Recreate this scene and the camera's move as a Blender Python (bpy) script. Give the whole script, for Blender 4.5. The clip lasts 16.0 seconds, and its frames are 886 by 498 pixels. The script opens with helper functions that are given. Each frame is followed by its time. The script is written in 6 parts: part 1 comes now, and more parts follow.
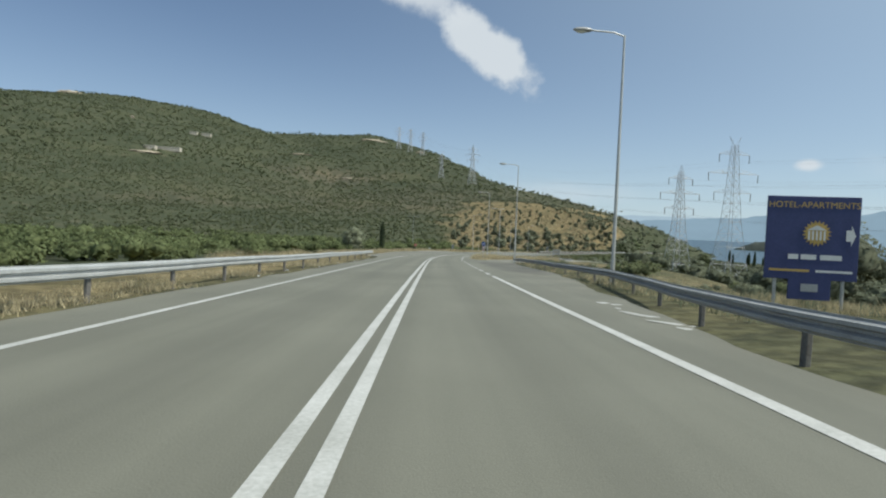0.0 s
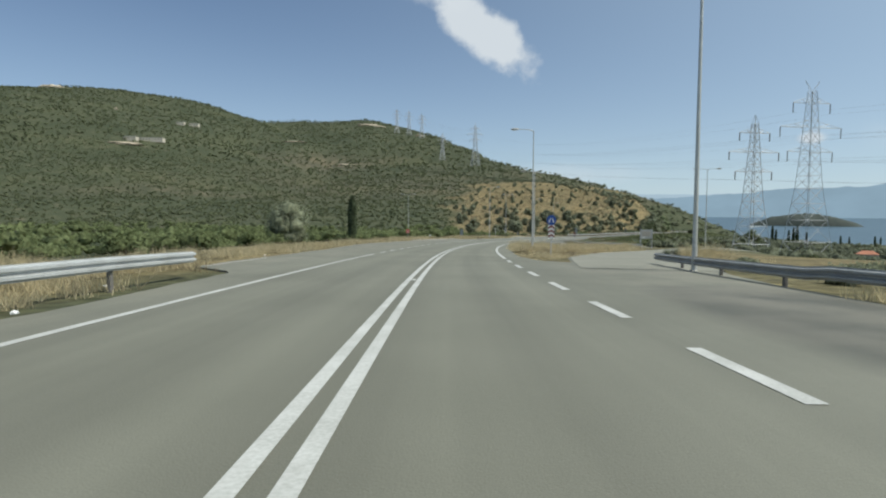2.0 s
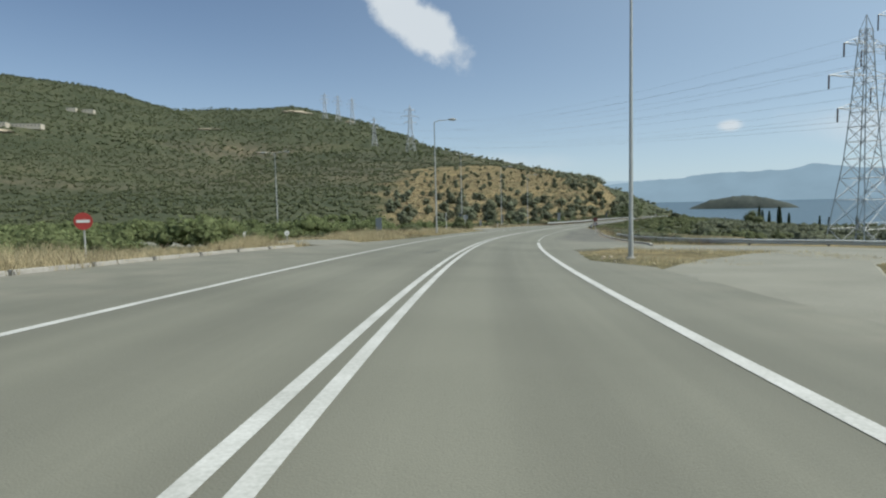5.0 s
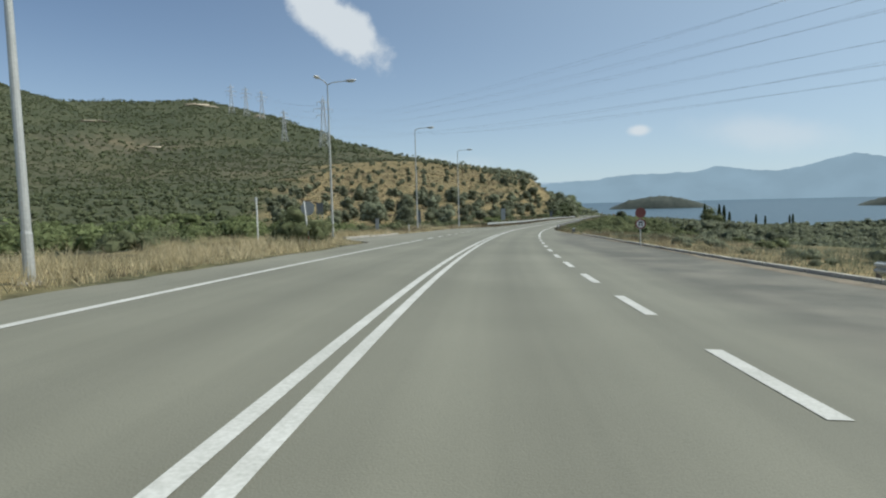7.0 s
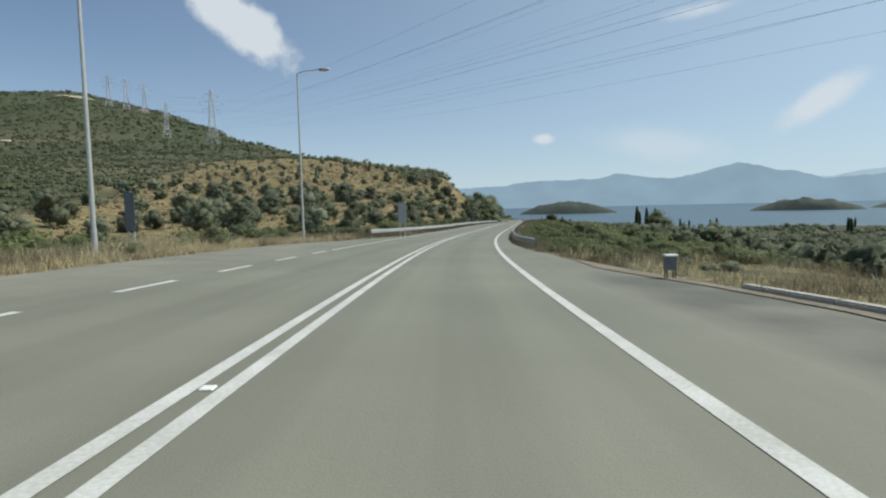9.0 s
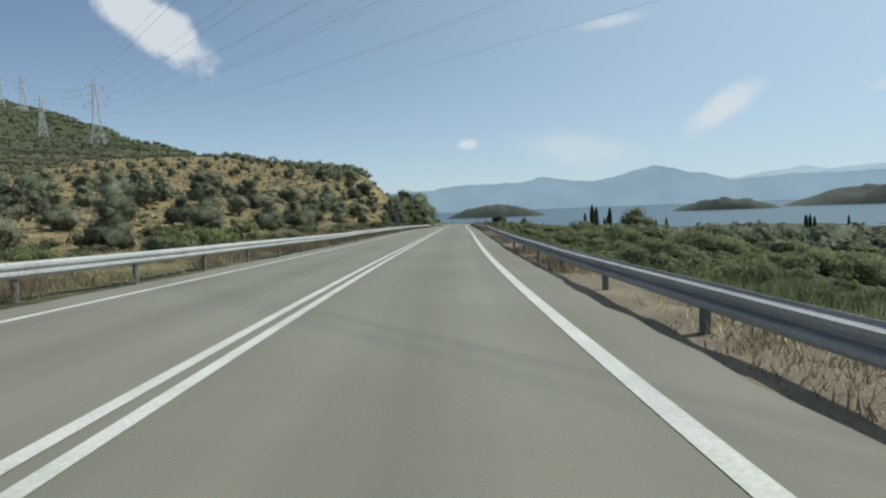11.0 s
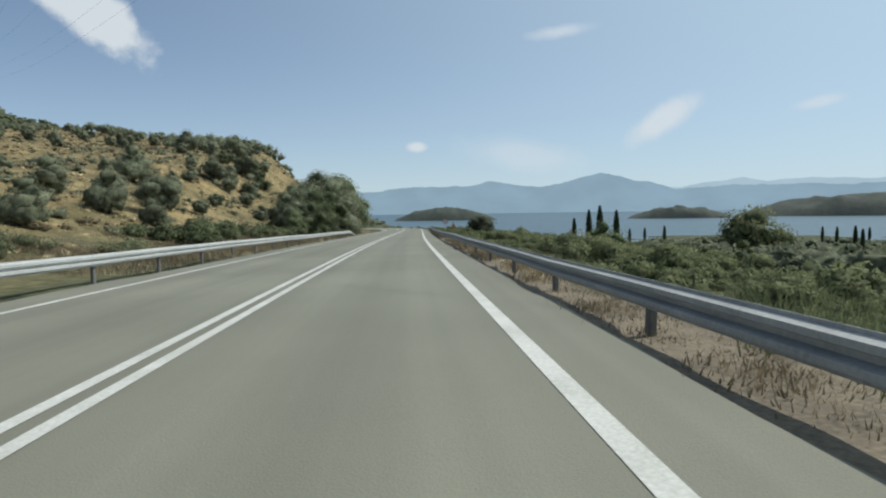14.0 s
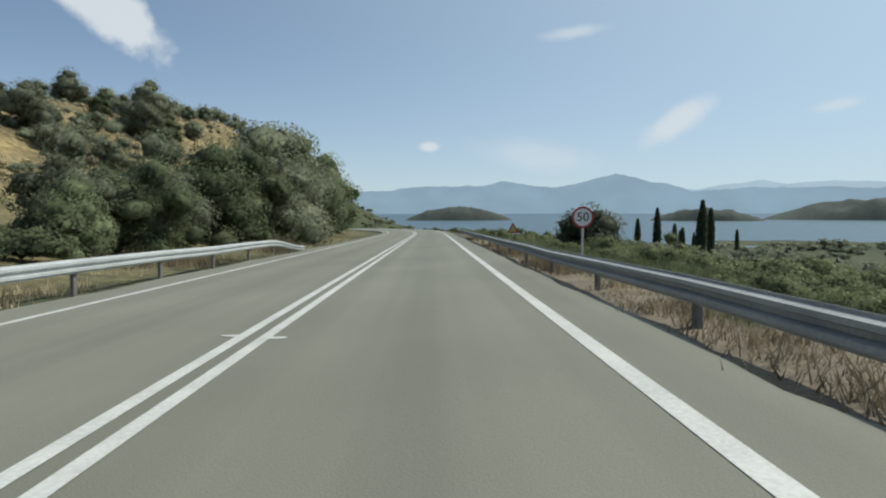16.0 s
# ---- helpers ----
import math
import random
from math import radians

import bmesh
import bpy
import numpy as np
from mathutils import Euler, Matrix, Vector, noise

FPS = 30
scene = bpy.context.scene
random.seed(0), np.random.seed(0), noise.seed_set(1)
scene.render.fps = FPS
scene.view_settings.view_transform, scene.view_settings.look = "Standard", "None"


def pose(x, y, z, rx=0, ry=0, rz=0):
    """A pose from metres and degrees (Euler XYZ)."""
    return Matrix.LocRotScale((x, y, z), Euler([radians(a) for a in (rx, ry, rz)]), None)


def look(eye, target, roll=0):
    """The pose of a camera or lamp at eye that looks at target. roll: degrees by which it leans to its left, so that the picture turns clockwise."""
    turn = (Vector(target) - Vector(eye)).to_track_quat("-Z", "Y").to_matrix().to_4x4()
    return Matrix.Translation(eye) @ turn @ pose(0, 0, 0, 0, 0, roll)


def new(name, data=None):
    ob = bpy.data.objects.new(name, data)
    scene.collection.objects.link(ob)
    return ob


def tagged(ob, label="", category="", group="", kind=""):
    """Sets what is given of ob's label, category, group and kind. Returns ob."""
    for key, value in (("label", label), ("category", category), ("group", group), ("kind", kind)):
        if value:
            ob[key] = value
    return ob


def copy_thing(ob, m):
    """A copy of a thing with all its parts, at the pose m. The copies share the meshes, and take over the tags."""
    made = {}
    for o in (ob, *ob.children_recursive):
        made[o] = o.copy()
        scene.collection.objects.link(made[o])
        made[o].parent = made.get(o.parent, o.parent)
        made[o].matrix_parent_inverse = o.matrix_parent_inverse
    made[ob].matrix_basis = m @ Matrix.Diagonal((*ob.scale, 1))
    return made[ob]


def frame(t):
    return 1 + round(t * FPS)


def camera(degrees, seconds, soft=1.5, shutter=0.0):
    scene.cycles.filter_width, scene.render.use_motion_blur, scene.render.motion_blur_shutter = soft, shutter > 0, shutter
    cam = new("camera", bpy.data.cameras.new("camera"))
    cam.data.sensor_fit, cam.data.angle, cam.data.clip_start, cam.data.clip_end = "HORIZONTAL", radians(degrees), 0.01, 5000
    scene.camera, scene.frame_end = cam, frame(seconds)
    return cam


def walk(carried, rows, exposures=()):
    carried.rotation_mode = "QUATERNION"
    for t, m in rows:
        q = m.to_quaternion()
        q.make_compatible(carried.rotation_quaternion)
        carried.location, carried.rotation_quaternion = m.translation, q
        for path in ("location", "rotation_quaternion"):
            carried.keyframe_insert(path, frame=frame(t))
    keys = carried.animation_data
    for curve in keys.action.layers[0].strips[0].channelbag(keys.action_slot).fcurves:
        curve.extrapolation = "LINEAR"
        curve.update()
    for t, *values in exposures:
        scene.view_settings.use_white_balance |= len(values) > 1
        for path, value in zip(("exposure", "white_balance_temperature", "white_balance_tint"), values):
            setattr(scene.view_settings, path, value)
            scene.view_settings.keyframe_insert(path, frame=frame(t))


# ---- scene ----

# the camera rides in the right-hand lane of a coast road, 1.2 m above the asphalt
cam = camera(73.27, 16.0, soft=2.1)
PATH = [
    (0, 0.676, 0.000, 1.218, -1.19, -2.27, 2.31),
    (0.5, 0.710, 12.080, 0.734, -1.51, -2.31, 2.79),
    (1, 0.795, 24.109, 0.260, -1.72, -2.42, 1.54),
    (1.5, 1.019, 36.085, -0.205, -1.09, -2.86, -0.29),
    (2, 1.282, 48.006, -0.663, -0.91, -3.55, 0.20),
    (2.5, 1.638, 59.910, -1.118, -0.84, -3.93, 0.00),
    (3, 2.168, 71.834, -1.571, -1.06, -4.17, 0.23),
    (3.5, 2.899, 83.772, -2.022, -2.28, -4.21, -0.16),
    (4, 3.969, 95.714, -2.471, -3.73, -4.26, -0.54),
    (4.5, 5.398, 107.638, -2.917, -5.31, -4.30, -0.93),
    (5, 7.208, 119.523, -3.357, -6.83, -4.35, -1.32),
    (5.5, 9.422, 131.350, -3.795, -8.34, -4.39, -1.71),
    (6, 12.007, 143.112, -4.230, -10.21, -4.36, -1.07),
    (6.5, 14.917, 154.747, -4.657, -12.21, -4.37, -1.30),
    (7, 18.248, 166.166, -5.077, -14.25, -4.38, -1.44),
    (7.5, 22.008, 177.357, -5.487, -16.53, -4.23, -1.39),
    (8, 26.088, 188.345, -5.880, -18.79, -4.12, -1.00),
    (8.5, 30.567, 199.158, -6.266, -20.70, -4.05, -1.39),
    (9, 35.242, 209.927, -6.641, -22.77, -4.04, -1.35),
    (9.5, 40.048, 220.671, -7.002, -24.15, -3.97, -1.57),
    (10, 45.102, 231.326, -7.352, -25.88, -3.90, -1.79),
    (10.5, 50.414, 241.891, -7.668, -27.83, -3.83, -2.01),
    (11, 56.058, 252.336, -7.952, -29.79, -3.76, -2.23),
    (11.5, 61.986, 262.692, -8.204, -31.46, -3.69, -2.44),
    (12, 68.159, 272.981, -8.425, -32.79, -3.61, -2.03),
    (12.5, 74.504, 283.198, -8.613, -33.83, -3.54, -1.44),
    (13, 80.854, 293.386, -8.779, -34.74, -3.54, -1.12),
    (13.5, 87.111, 303.595, -8.961, -34.94, -3.51, -1.07),
    (14, 93.315, 313.786, -9.157, -34.82, -3.63, -0.81),
    (14.5, 99.425, 323.981, -9.370, -34.76, -3.56, -0.03),
    (15, 105.544, 334.118, -9.598, -34.37, -3.49, -0.17),
    (15.5, 111.624, 344.230, -9.843, -34.04, -3.59, -0.34),
    (16, 117.750, 354.272, -10.098, -33.70, -3.63, -0.15),
]
walk(cam, [(t, pose(x, y, z, 90 + pitch, -roll, yaw)) for t, x, y, z, yaw, pitch, roll in PATH], [(0, 0.0, 6180, 6), (16, 0.0, 6180, 6)])

# ---- world, sun ----
SUN_AZ, SUN_EL = 108.0, 53.5          # degrees clockwise from +y, and above the horizon
world = bpy.data.worlds.new("sky")
scene.world = world
world.use_nodes = True
wn, wl = world.node_tree.nodes, world.node_tree.links
wn.clear()


sky = wn.new("ShaderNodeTexSky")
sky.sky_type = "NISHITA"
sky.sun_disc = False
sky.sun_elevation, sky.sun_rotation = radians(SUN_EL), radians(SUN_AZ)
sky.air_density, sky.dust_density, sky.ozone_density = 0.8, 0.3, 3.0


def wmath(op, a, b=None, c=None):
    n = wn.new("ShaderNodeMath")
    n.operation = op
    for k, q in enumerate((a, b, c)):
        if q is None:
            continue
        if isinstance(q, (int, float)):
            n.inputs[k].default_value = q
        else:
            wl.new(q, n.inputs[k])
    return n.outputs[0]


def wmix(fac, a, b):
    n = wn.new("ShaderNodeMix")
    n.data_type = "RGBA"
    for k, q in ((0, fac), (6, a), (7, b)):
        if isinstance(q, (int, float, tuple)):
            n.inputs[k].default_value = q
        else:
            wl.new(q, n.inputs[k])
    return n.outputs[2]


wtc, wsep = wn.new("ShaderNodeTexCoord"), wn.new("ShaderNodeSeparateXYZ")
wl.new(wtc.outputs["Generated"], wsep.inputs[0])
AZ = wmath("MULTIPLY", wmath("ARCTAN2", wsep.outputs[0], wsep.outputs[1]), 180 / math.pi)
EL = wmath("MULTIPLY", wmath("ARCSINE", wsep.outputs[2]), 180 / math.pi)
wnoise = wn.new("ShaderNodeTexNoise")
wnoise.inputs["Scale"].default_value, wnoise.inputs["Detail"].default_value, wnoise.inputs["Roughness"].default_value = 16.0, 7, 0.62
wl.new(wtc.outputs["Generated"], wnoise.inputs["Vector"])
haze = wmath("POWER", 2.718, wmath("MULTIPLY", wmath("MAXIMUM", EL, 0.0), -0.11))
# dusty air scatters light forward: the sky pales towards the sun
wdot = wn.new("ShaderNodeVectorMath")
wdot.operation = "DOT_PRODUCT"
wdot.inputs[1].default_value = (math.sin(radians(SUN_AZ)) * math.cos(radians(SUN_EL)), math.cos(radians(SUN_AZ)) * math.cos(radians(SUN_EL)), math.sin(radians(SUN_EL)))
wl.new(wtc.outputs["Generated"], wdot.inputs[0])
glow = wmath("POWER", wmath("MINIMUM", wmath("MAXIMUM", wmath("MULTIPLY_ADD", wdot.outputs["Value"], 0.88, 0.12), 0.0), 1.0), 1.6)
pale = wmix(wmath("MULTIPLY", glow, 1.0), sky.outputs[0], (7.0, 8.4, 9.1, 1))
colour = wmix(wmath("MULTIPLY", haze, 0.8), pale, (6.2, 7.3, 8.0, 1))


def cloud(az, el, tilt, a, b, soft, amount):
    """One cloud: its direction, the tilt of its long axis and its half lengths, in degrees."""
    c, s_ = math.cos(radians(tilt)), math.sin(radians(tilt))
    dx, dy = wmath("SUBTRACT", AZ, az), wmath("SUBTRACT", EL, el)
    u = wmath("DIVIDE", wmath("ADD", wmath("MULTIPLY", dx, c), wmath("MULTIPLY", dy, s_)), a)
    v = wmath("DIVIDE", wmath("SUBTRACT", wmath("MULTIPLY", dy, c), wmath("MULTIPLY", dx, s_)), b)
    r = wmath("SQRT", wmath("ADD", wmath("MULTIPLY", u, u), wmath("MULTIPLY", v, v)))
    r = wmath("ADD", r, wmath("MULTIPLY", wmath("SUBTRACT", wnoise.outputs["Fac"], 0.5), 1.5))
    n = wn.new("ShaderNodeMapRange")
    n.interpolation_type = "SMOOTHSTEP"
    n.inputs["From Min"].default_value, n.inputs["From Max"].default_value = 1.0 + soft, 1.0 - soft
    n.inputs["To Max"].default_value = amount
    wl.new(r, n.inputs["Value"])
    return n.outputs["Result"]


for args in ((4.9, 16.2, -36, 5.2, 1.9, 0.28, 0.92), (-3.5, 21.8, -26, 5.5, 1.7, 0.45, 0.8), (32.4, 6.1, 0, 0.85, 0.42, 0.5, 0.85), (54.6, 7.6, 32, 2.9, 1.0, 0.55, 0.8),
             (46, 16.0, 4, 2.3, 0.5, 0.7, 0.6), (66.9, 8.3, 8, 1.5, 0.4, 0.7, 0.55), (42, 5.3, -8, 4.2, 1.1, 0.8, 0.42), (12, 3.5, 0, 6, 0.8, 0.9, 0.3)):
    colour = wmix(cloud(*args), colour, (7.7, 7.9, 8.1, 1))
background = wn.new("ShaderNodeBackground")
background.inputs["Strength"].default_value = 0.092
wout = wn.new("ShaderNodeOutputWorld")
wl.new(colour, background.inputs[0])
wl.new(background.outputs[0], wout.inputs[0])

sun_data = bpy.data.lights.new("sun", "SUN")
sun_data.energy, sun_data.angle, sun_data.color = 4.5, radians(0.53), (1.0, 0.93, 0.82)
sun = new("sun", sun_data)
sun.matrix_world = look((0, 0, 0), (-math.sin(radians(SUN_AZ)) * math.cos(radians(SUN_EL)), -math.cos(radians(SUN_AZ)) * math.cos(radians(SUN_EL)), -math.sin(radians(SUN_EL))))


# ---- materials ----
def hexa(c):
    return (*c, 1.0)


def material(name, dark, light, rough=0.8, scale=1.0, fine=12.0, bump=0.2, metal=0.0, mix=0.5, spec=0.4, rand=0.0):
    """Two noise scales between a dark and a light colour, with fine relief; rand varies whole pieces."""
    m = bpy.data.materials.new(name)
    m.use_nodes = True
    nt = m.node_tree
    n, l = nt.nodes, nt.links
    b = n["Principled BSDF"]
    tc = n.new("ShaderNodeTexCoord")
    big, small = n.new("ShaderNodeTexNoise"), n.new("ShaderNodeTexNoise")
    big.inputs["Scale"].default_value, small.inputs["Scale"].default_value = scale, fine
    big.inputs["Detail"].default_value, small.inputs["Detail"].default_value = 5, 4
    for q in (big, small):
        l.new(tc.outputs["Object"], q.inputs["Vector"])
    add = n.new("ShaderNodeMix")
    add.inputs["Factor"].default_value = mix
    l.new(big.outputs["Fac"], add.inputs["A"])
    l.new(small.outputs["Fac"], add.inputs["B"])
    ramp = n.new("ShaderNodeValToRGB")
    ramp.color_ramp.elements[0].position, ramp.color_ramp.elements[1].position = 0.35, 0.65
    ramp.color_ramp.elements[0].color, ramp.color_ramp.elements[1].color = hexa(dark), hexa(light)
    l.new(add.outputs["Result"], ramp.inputs["Fac"])
    last = ramp.outputs["Color"]
    if rand:
        info, hsv = n.new("ShaderNodeObjectInfo"), n.new("ShaderNodeHueSaturation")
        mr = n.new("ShaderNodeMapRange")
        mr.inputs["To Min"].default_value, mr.inputs["To Max"].default_value = 1 - rand, 1 + rand
        l.new(info.outputs["Random"], mr.inputs["Value"])
        l.new(mr.outputs["Result"], hsv.inputs["Value"])
        l.new(last, hsv.inputs["Color"])
        last = hsv.outputs["Color"]
    l.new(last, b.inputs["Base Color"])
    b.inputs["Roughness"].default_value, b.inputs["Metallic"].default_value = rough, metal
    b.inputs["Specular IOR Level"].default_value = spec
    if bump:
        bp = n.new("ShaderNodeBump")
        bp.inputs["Strength"].default_value, bp.inputs["Distance"].default_value = bump, 0.02
        l.new(small.outputs["Fac"], bp.inputs["Height"])
        l.new(bp.outputs["Normal"], b.inputs["Normal"])
    return m


def asphalt_material():
    """Worn asphalt: grit, broad stains, and paler, smoother wheel tracks along each lane."""
    m = material("asphalt", (0.136, 0.134, 0.103), (0.177, 0.174, 0.136), 0.72, 0.22, 70.0, 0.3, mix=0.35)
    n, l = m.node_tree.nodes, m.node_tree.links
    b = n["Principled BSDF"]
    at = n.new("ShaderNodeAttribute")
    at.attribute_name = "across"
    dist = n.new("ShaderNodeMath")
    dist.operation = "ABSOLUTE"
    l.new(at.outputs["Fac"], dist.inputs[0])
    wave = n.new("ShaderNodeMath")
    wave.operation = "SINE"
    scaled = n.new("ShaderNodeMath")
    scaled.operation = "MULTIPLY_ADD"
    scaled.inputs[1].default_value, scaled.inputs[2].default_value = 3.4, -1.6
    l.new(dist.outputs[0], scaled.inputs[0])
    l.new(scaled.outputs[0], wave.inputs[0])
    near = n.new("ShaderNodeMapRange")
    near.inputs["From Min"].default_value, near.inputs["From Max"].default_value = 3.9, 3.4
    l.new(dist.outputs[0], near.inputs["Value"])
    tc, streak = n.new("ShaderNodeTexCoord"), n.new("ShaderNodeTexNoise")
    streak.inputs["Scale"].default_value, streak.inputs["Detail"].default_value = 0.09, 6
    l.new(tc.outputs["Object"], streak.inputs["Vector"])
    k = n.new("ShaderNodeMath")
    k.operation = "MULTIPLY"
    l.new(wave.outputs[0], k.inputs[0])
    l.new(near.outputs["Result"], k.inputs[1])
    k2 = n.new("ShaderNodeMath")
    k2.operation = "MULTIPLY_ADD"
    k2.inputs[1].default_value, k2.inputs[2].default_value = 0.07, 0.86
    l.new(k.outputs[0], k2.inputs[0])
    k3 = n.new("ShaderNodeMath")
    k3.operation = "MULTIPLY_ADD"
    k3.inputs[1].default_value = 0.16
    l.new(streak.outputs["Fac"], k3.inputs[0])
    # long thin streaks that run with the traffic
    al, cx, trail = n.new("ShaderNodeAttribute"), n.new("ShaderNodeCombineXYZ"), n.new("ShaderNodeTexNoise")
    al.attribute_name = "along"
    for src, gain, slot in ((at, 2.6, 0), (al, 0.035, 1)):
        g = n.new("ShaderNodeMath")
        g.operation = "MULTIPLY"
        g.inputs[1].default_value = gain
        l.new(src.outputs["Fac"], g.inputs[0])
        l.new(g.outputs[0], cx.inputs[slot])
    trail.inputs["Scale"].default_value, trail.inputs["Detail"].default_value = 1.0, 6
    l.new(cx.outputs[0], trail.inputs["Vector"])
    k4 = n.new("ShaderNodeMath")
    k4.operation = "MULTIPLY_ADD"
    k4.inputs[1].default_value = 0.34
    l.new(trail.outputs["Fac"], k4.inputs[0])
    k5 = n.new("ShaderNodeMath")
    k5.operation = "SUBTRACT"
    k5.inputs[1].default_value = 0.11
    l.new(k2.outputs[0], k5.inputs[0])
    l.new(k5.outputs[0], k4.inputs[2])
    l.new(k4.outputs[0], k3.inputs[2])
    hsv = n.new("ShaderNodeHueSaturation")
    l.new(k3.outputs[0], hsv.inputs["Value"])
    l.new(b.inputs["Base Color"].links[0].from_socket, hsv.inputs["Color"])
    # darker patched asphalt with a worn border
    pa, edge_noise, psum, pcut, pmix = (n.new("ShaderNode" + q) for q in ("Attribute", "TexNoise", "Math", "MapRange", "Mix"))
    pa.attribute_name = "patch"
    edge_noise.inputs["Scale"].default_value, edge_noise.inputs["Detail"].default_value = 0.5, 7
    l.new(tc.outputs["Object"], edge_noise.inputs["Vector"])
    psum.operation = "MULTIPLY_ADD"
    psum.inputs[1].default_value = 0.32
    l.new(edge_noise.outputs["Fac"], psum.inputs[0])
    l.new(pa.outputs["Fac"], psum.inputs[2])
    pcut.inputs["From Min"].default_value, pcut.inputs["From Max"].default_value = 0.35, 0.8
    l.new(psum.outputs[0], pcut.inputs["Value"])
    pmix.data_type, pmix.blend_type = "RGBA", "MULTIPLY"
    pmix.inputs[7].default_value = (0.6, 0.6, 0.62, 1)
    l.new(pcut.outputs["Result"], pmix.inputs[0])
    l.new(hsv.outputs["Color"], pmix.inputs[6])
    # dust swept to the shoulders
    side = n.new("ShaderNodeMapRange")
    side.inputs["From Min"].default_value, side.inputs["From Max"].default_value = 4.0, 6.5
    side.inputs["To Max"].default_value = 0.3
    l.new(dist.outputs[0], side.inputs["Value"])
    speck = n.new("ShaderNodeTexNoise")
    speck.inputs["Scale"].default_value, speck.inputs["Detail"].default_value = 0.6, 7
    l.new(tc.outputs["Object"], speck.inputs["Vector"])
    cut = n.new("ShaderNodeMapRange")
    cut.inputs["From Min"].default_value, cut.inputs["From Max"].default_value = 0.4, 0.62
    l.new(speck.outputs["Fac"], cut.inputs["Value"])
    amount = n.new("ShaderNodeMath")
    amount.operation = "MULTIPLY"
    l.new(side.outputs["Result"], amount.inputs[0])
    l.new(cut.outputs["Result"], amount.inputs[1])
    dust = n.new("ShaderNodeMix")
    dust.data_type = "RGBA"
    l.new(amount.outputs[0], dust.inputs[0])
    l.new(pmix.outputs[2], dust.inputs[6])
    dust.inputs[7].default_value = (0.29, 0.265, 0.21, 1)
    l.new(dust.outputs[2], b.inputs["Base Color"])
    return m


ASPHALT = asphalt_material()
PAINT = material("road_paint", (0.36, 0.36, 0.33), (0.53, 0.53, 0.5), 0.7, 1.5, 30.0, 0.1)
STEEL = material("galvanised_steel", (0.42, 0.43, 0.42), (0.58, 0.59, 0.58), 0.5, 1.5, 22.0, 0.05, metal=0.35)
# the same steel coloured darker for barriers whose road side lies in shade
SHADED_STEEL = material("shaded_steel", (0.27, 0.27, 0.265), (0.4, 0.4, 0.39), 0.6, 1.5, 22.0, 0.05, metal=0.2)
POST = material("weathered_post", (0.12, 0.11, 0.1), (0.24, 0.23, 0.21), 0.7, 3.0, 20.0, 0.1, metal=0.3)
CONCRETE = material("concrete", (0.27, 0.255, 0.22), (0.42, 0.4, 0.36), 0.9, 1.2, 18.0, 0.3)


# ---- the road's line ----
KNOTS = np.arange(-20, 501, 20.0)
CURVE = [-0.000768, -0.000529, -0.000236, -0.000257, -0.001219, -0.002291, -0.002709, -0.002549, -0.002603, -0.003448, -0.002713, -0.001332, -0.00156, -0.002459, -0.002503, -0.001426, 3.8e-05, 0.000343, -0.000104, -0.00061, -0.000478, -0.000144, 4.7e-05, 0.000135, 0.002, 0.004, 0.006]
GRADE = [-0.0411, -0.0381, -0.0363, -0.0344, -0.0287, -0.0145, -0.0216, -0.021, -0.021]
CROSS = [0.0133, 0.0051, -0.0202, -0.0392, -0.0334, 0.0097, 0.0246, 0.0294, 0.0264]
S = np.arange(-60, 601, 1.0)
_k = np.interp(S, KNOTS, CURVE)
TH = np.concatenate([[0], np.cumsum((_k[1:] + _k[:-1]) / 2)])
TH -= TH[60]
_g = np.interp(S, np.arange(-20, 501, 65.0), GRADE)
CR = np.interp(S, np.arange(-20, 501, 65.0), CROSS)
RX = np.concatenate([[0], np.cumsum(-np.sin((TH[1:] + TH[:-1]) / 2))])
RY = np.concatenate([[0], np.cumsum(np.cos((TH[1:] + TH[:-1]) / 2))])
RZ = np.concatenate([[0], np.cumsum((_g[1:] + _g[:-1]) / 2)])
RX, RY, RZ = RX - RX[60], RY - RY[60], RZ - RZ[60]


def road(s, d, up=0.0):
    """The place s metres along the road and d metres to the right of its middle line."""
    th, x, y, z, c = (np.interp(s, S, a) for a in (TH, RX, RY, RZ, CR))
    return np.array([x + np.cos(th) * d, y + np.sin(th) * d, z + c * np.clip(d, -9, 9) + up])


def road_turn(s):
    return float(np.interp(s, S, TH))


def place(s, d, up=0.0, turn=0.0):
    """A pose beside the road, facing along it."""
    return Matrix.Translation(Vector(road(s, d, up))) @ Matrix.Rotation(road_turn(s) + radians(turn), 4, "Z")


def part(name, bm, mat, parent=None, label=""):
    me = bpy.data.meshes.new(name)
    bm.to_mesh(me)
    bm.free()
    me.materials.append(mat)
    ob = new(name, me)
    if parent is not None:
        ob.parent = parent
    if label:
        ob["label"] = label
    return ob


def mesh_of(name, verts, faces, mat, parent=None, smooth=False):
    me = bpy.data.meshes.new(name)
    me.from_pydata([tuple(map(float, q)) for q in verts], [], faces)
    me.update()
    me.materials.append(mat)
    if smooth:
        me.shade_smooth()
    ob = new(name, me)
    if parent is not None:
        ob.parent = parent
    return ob


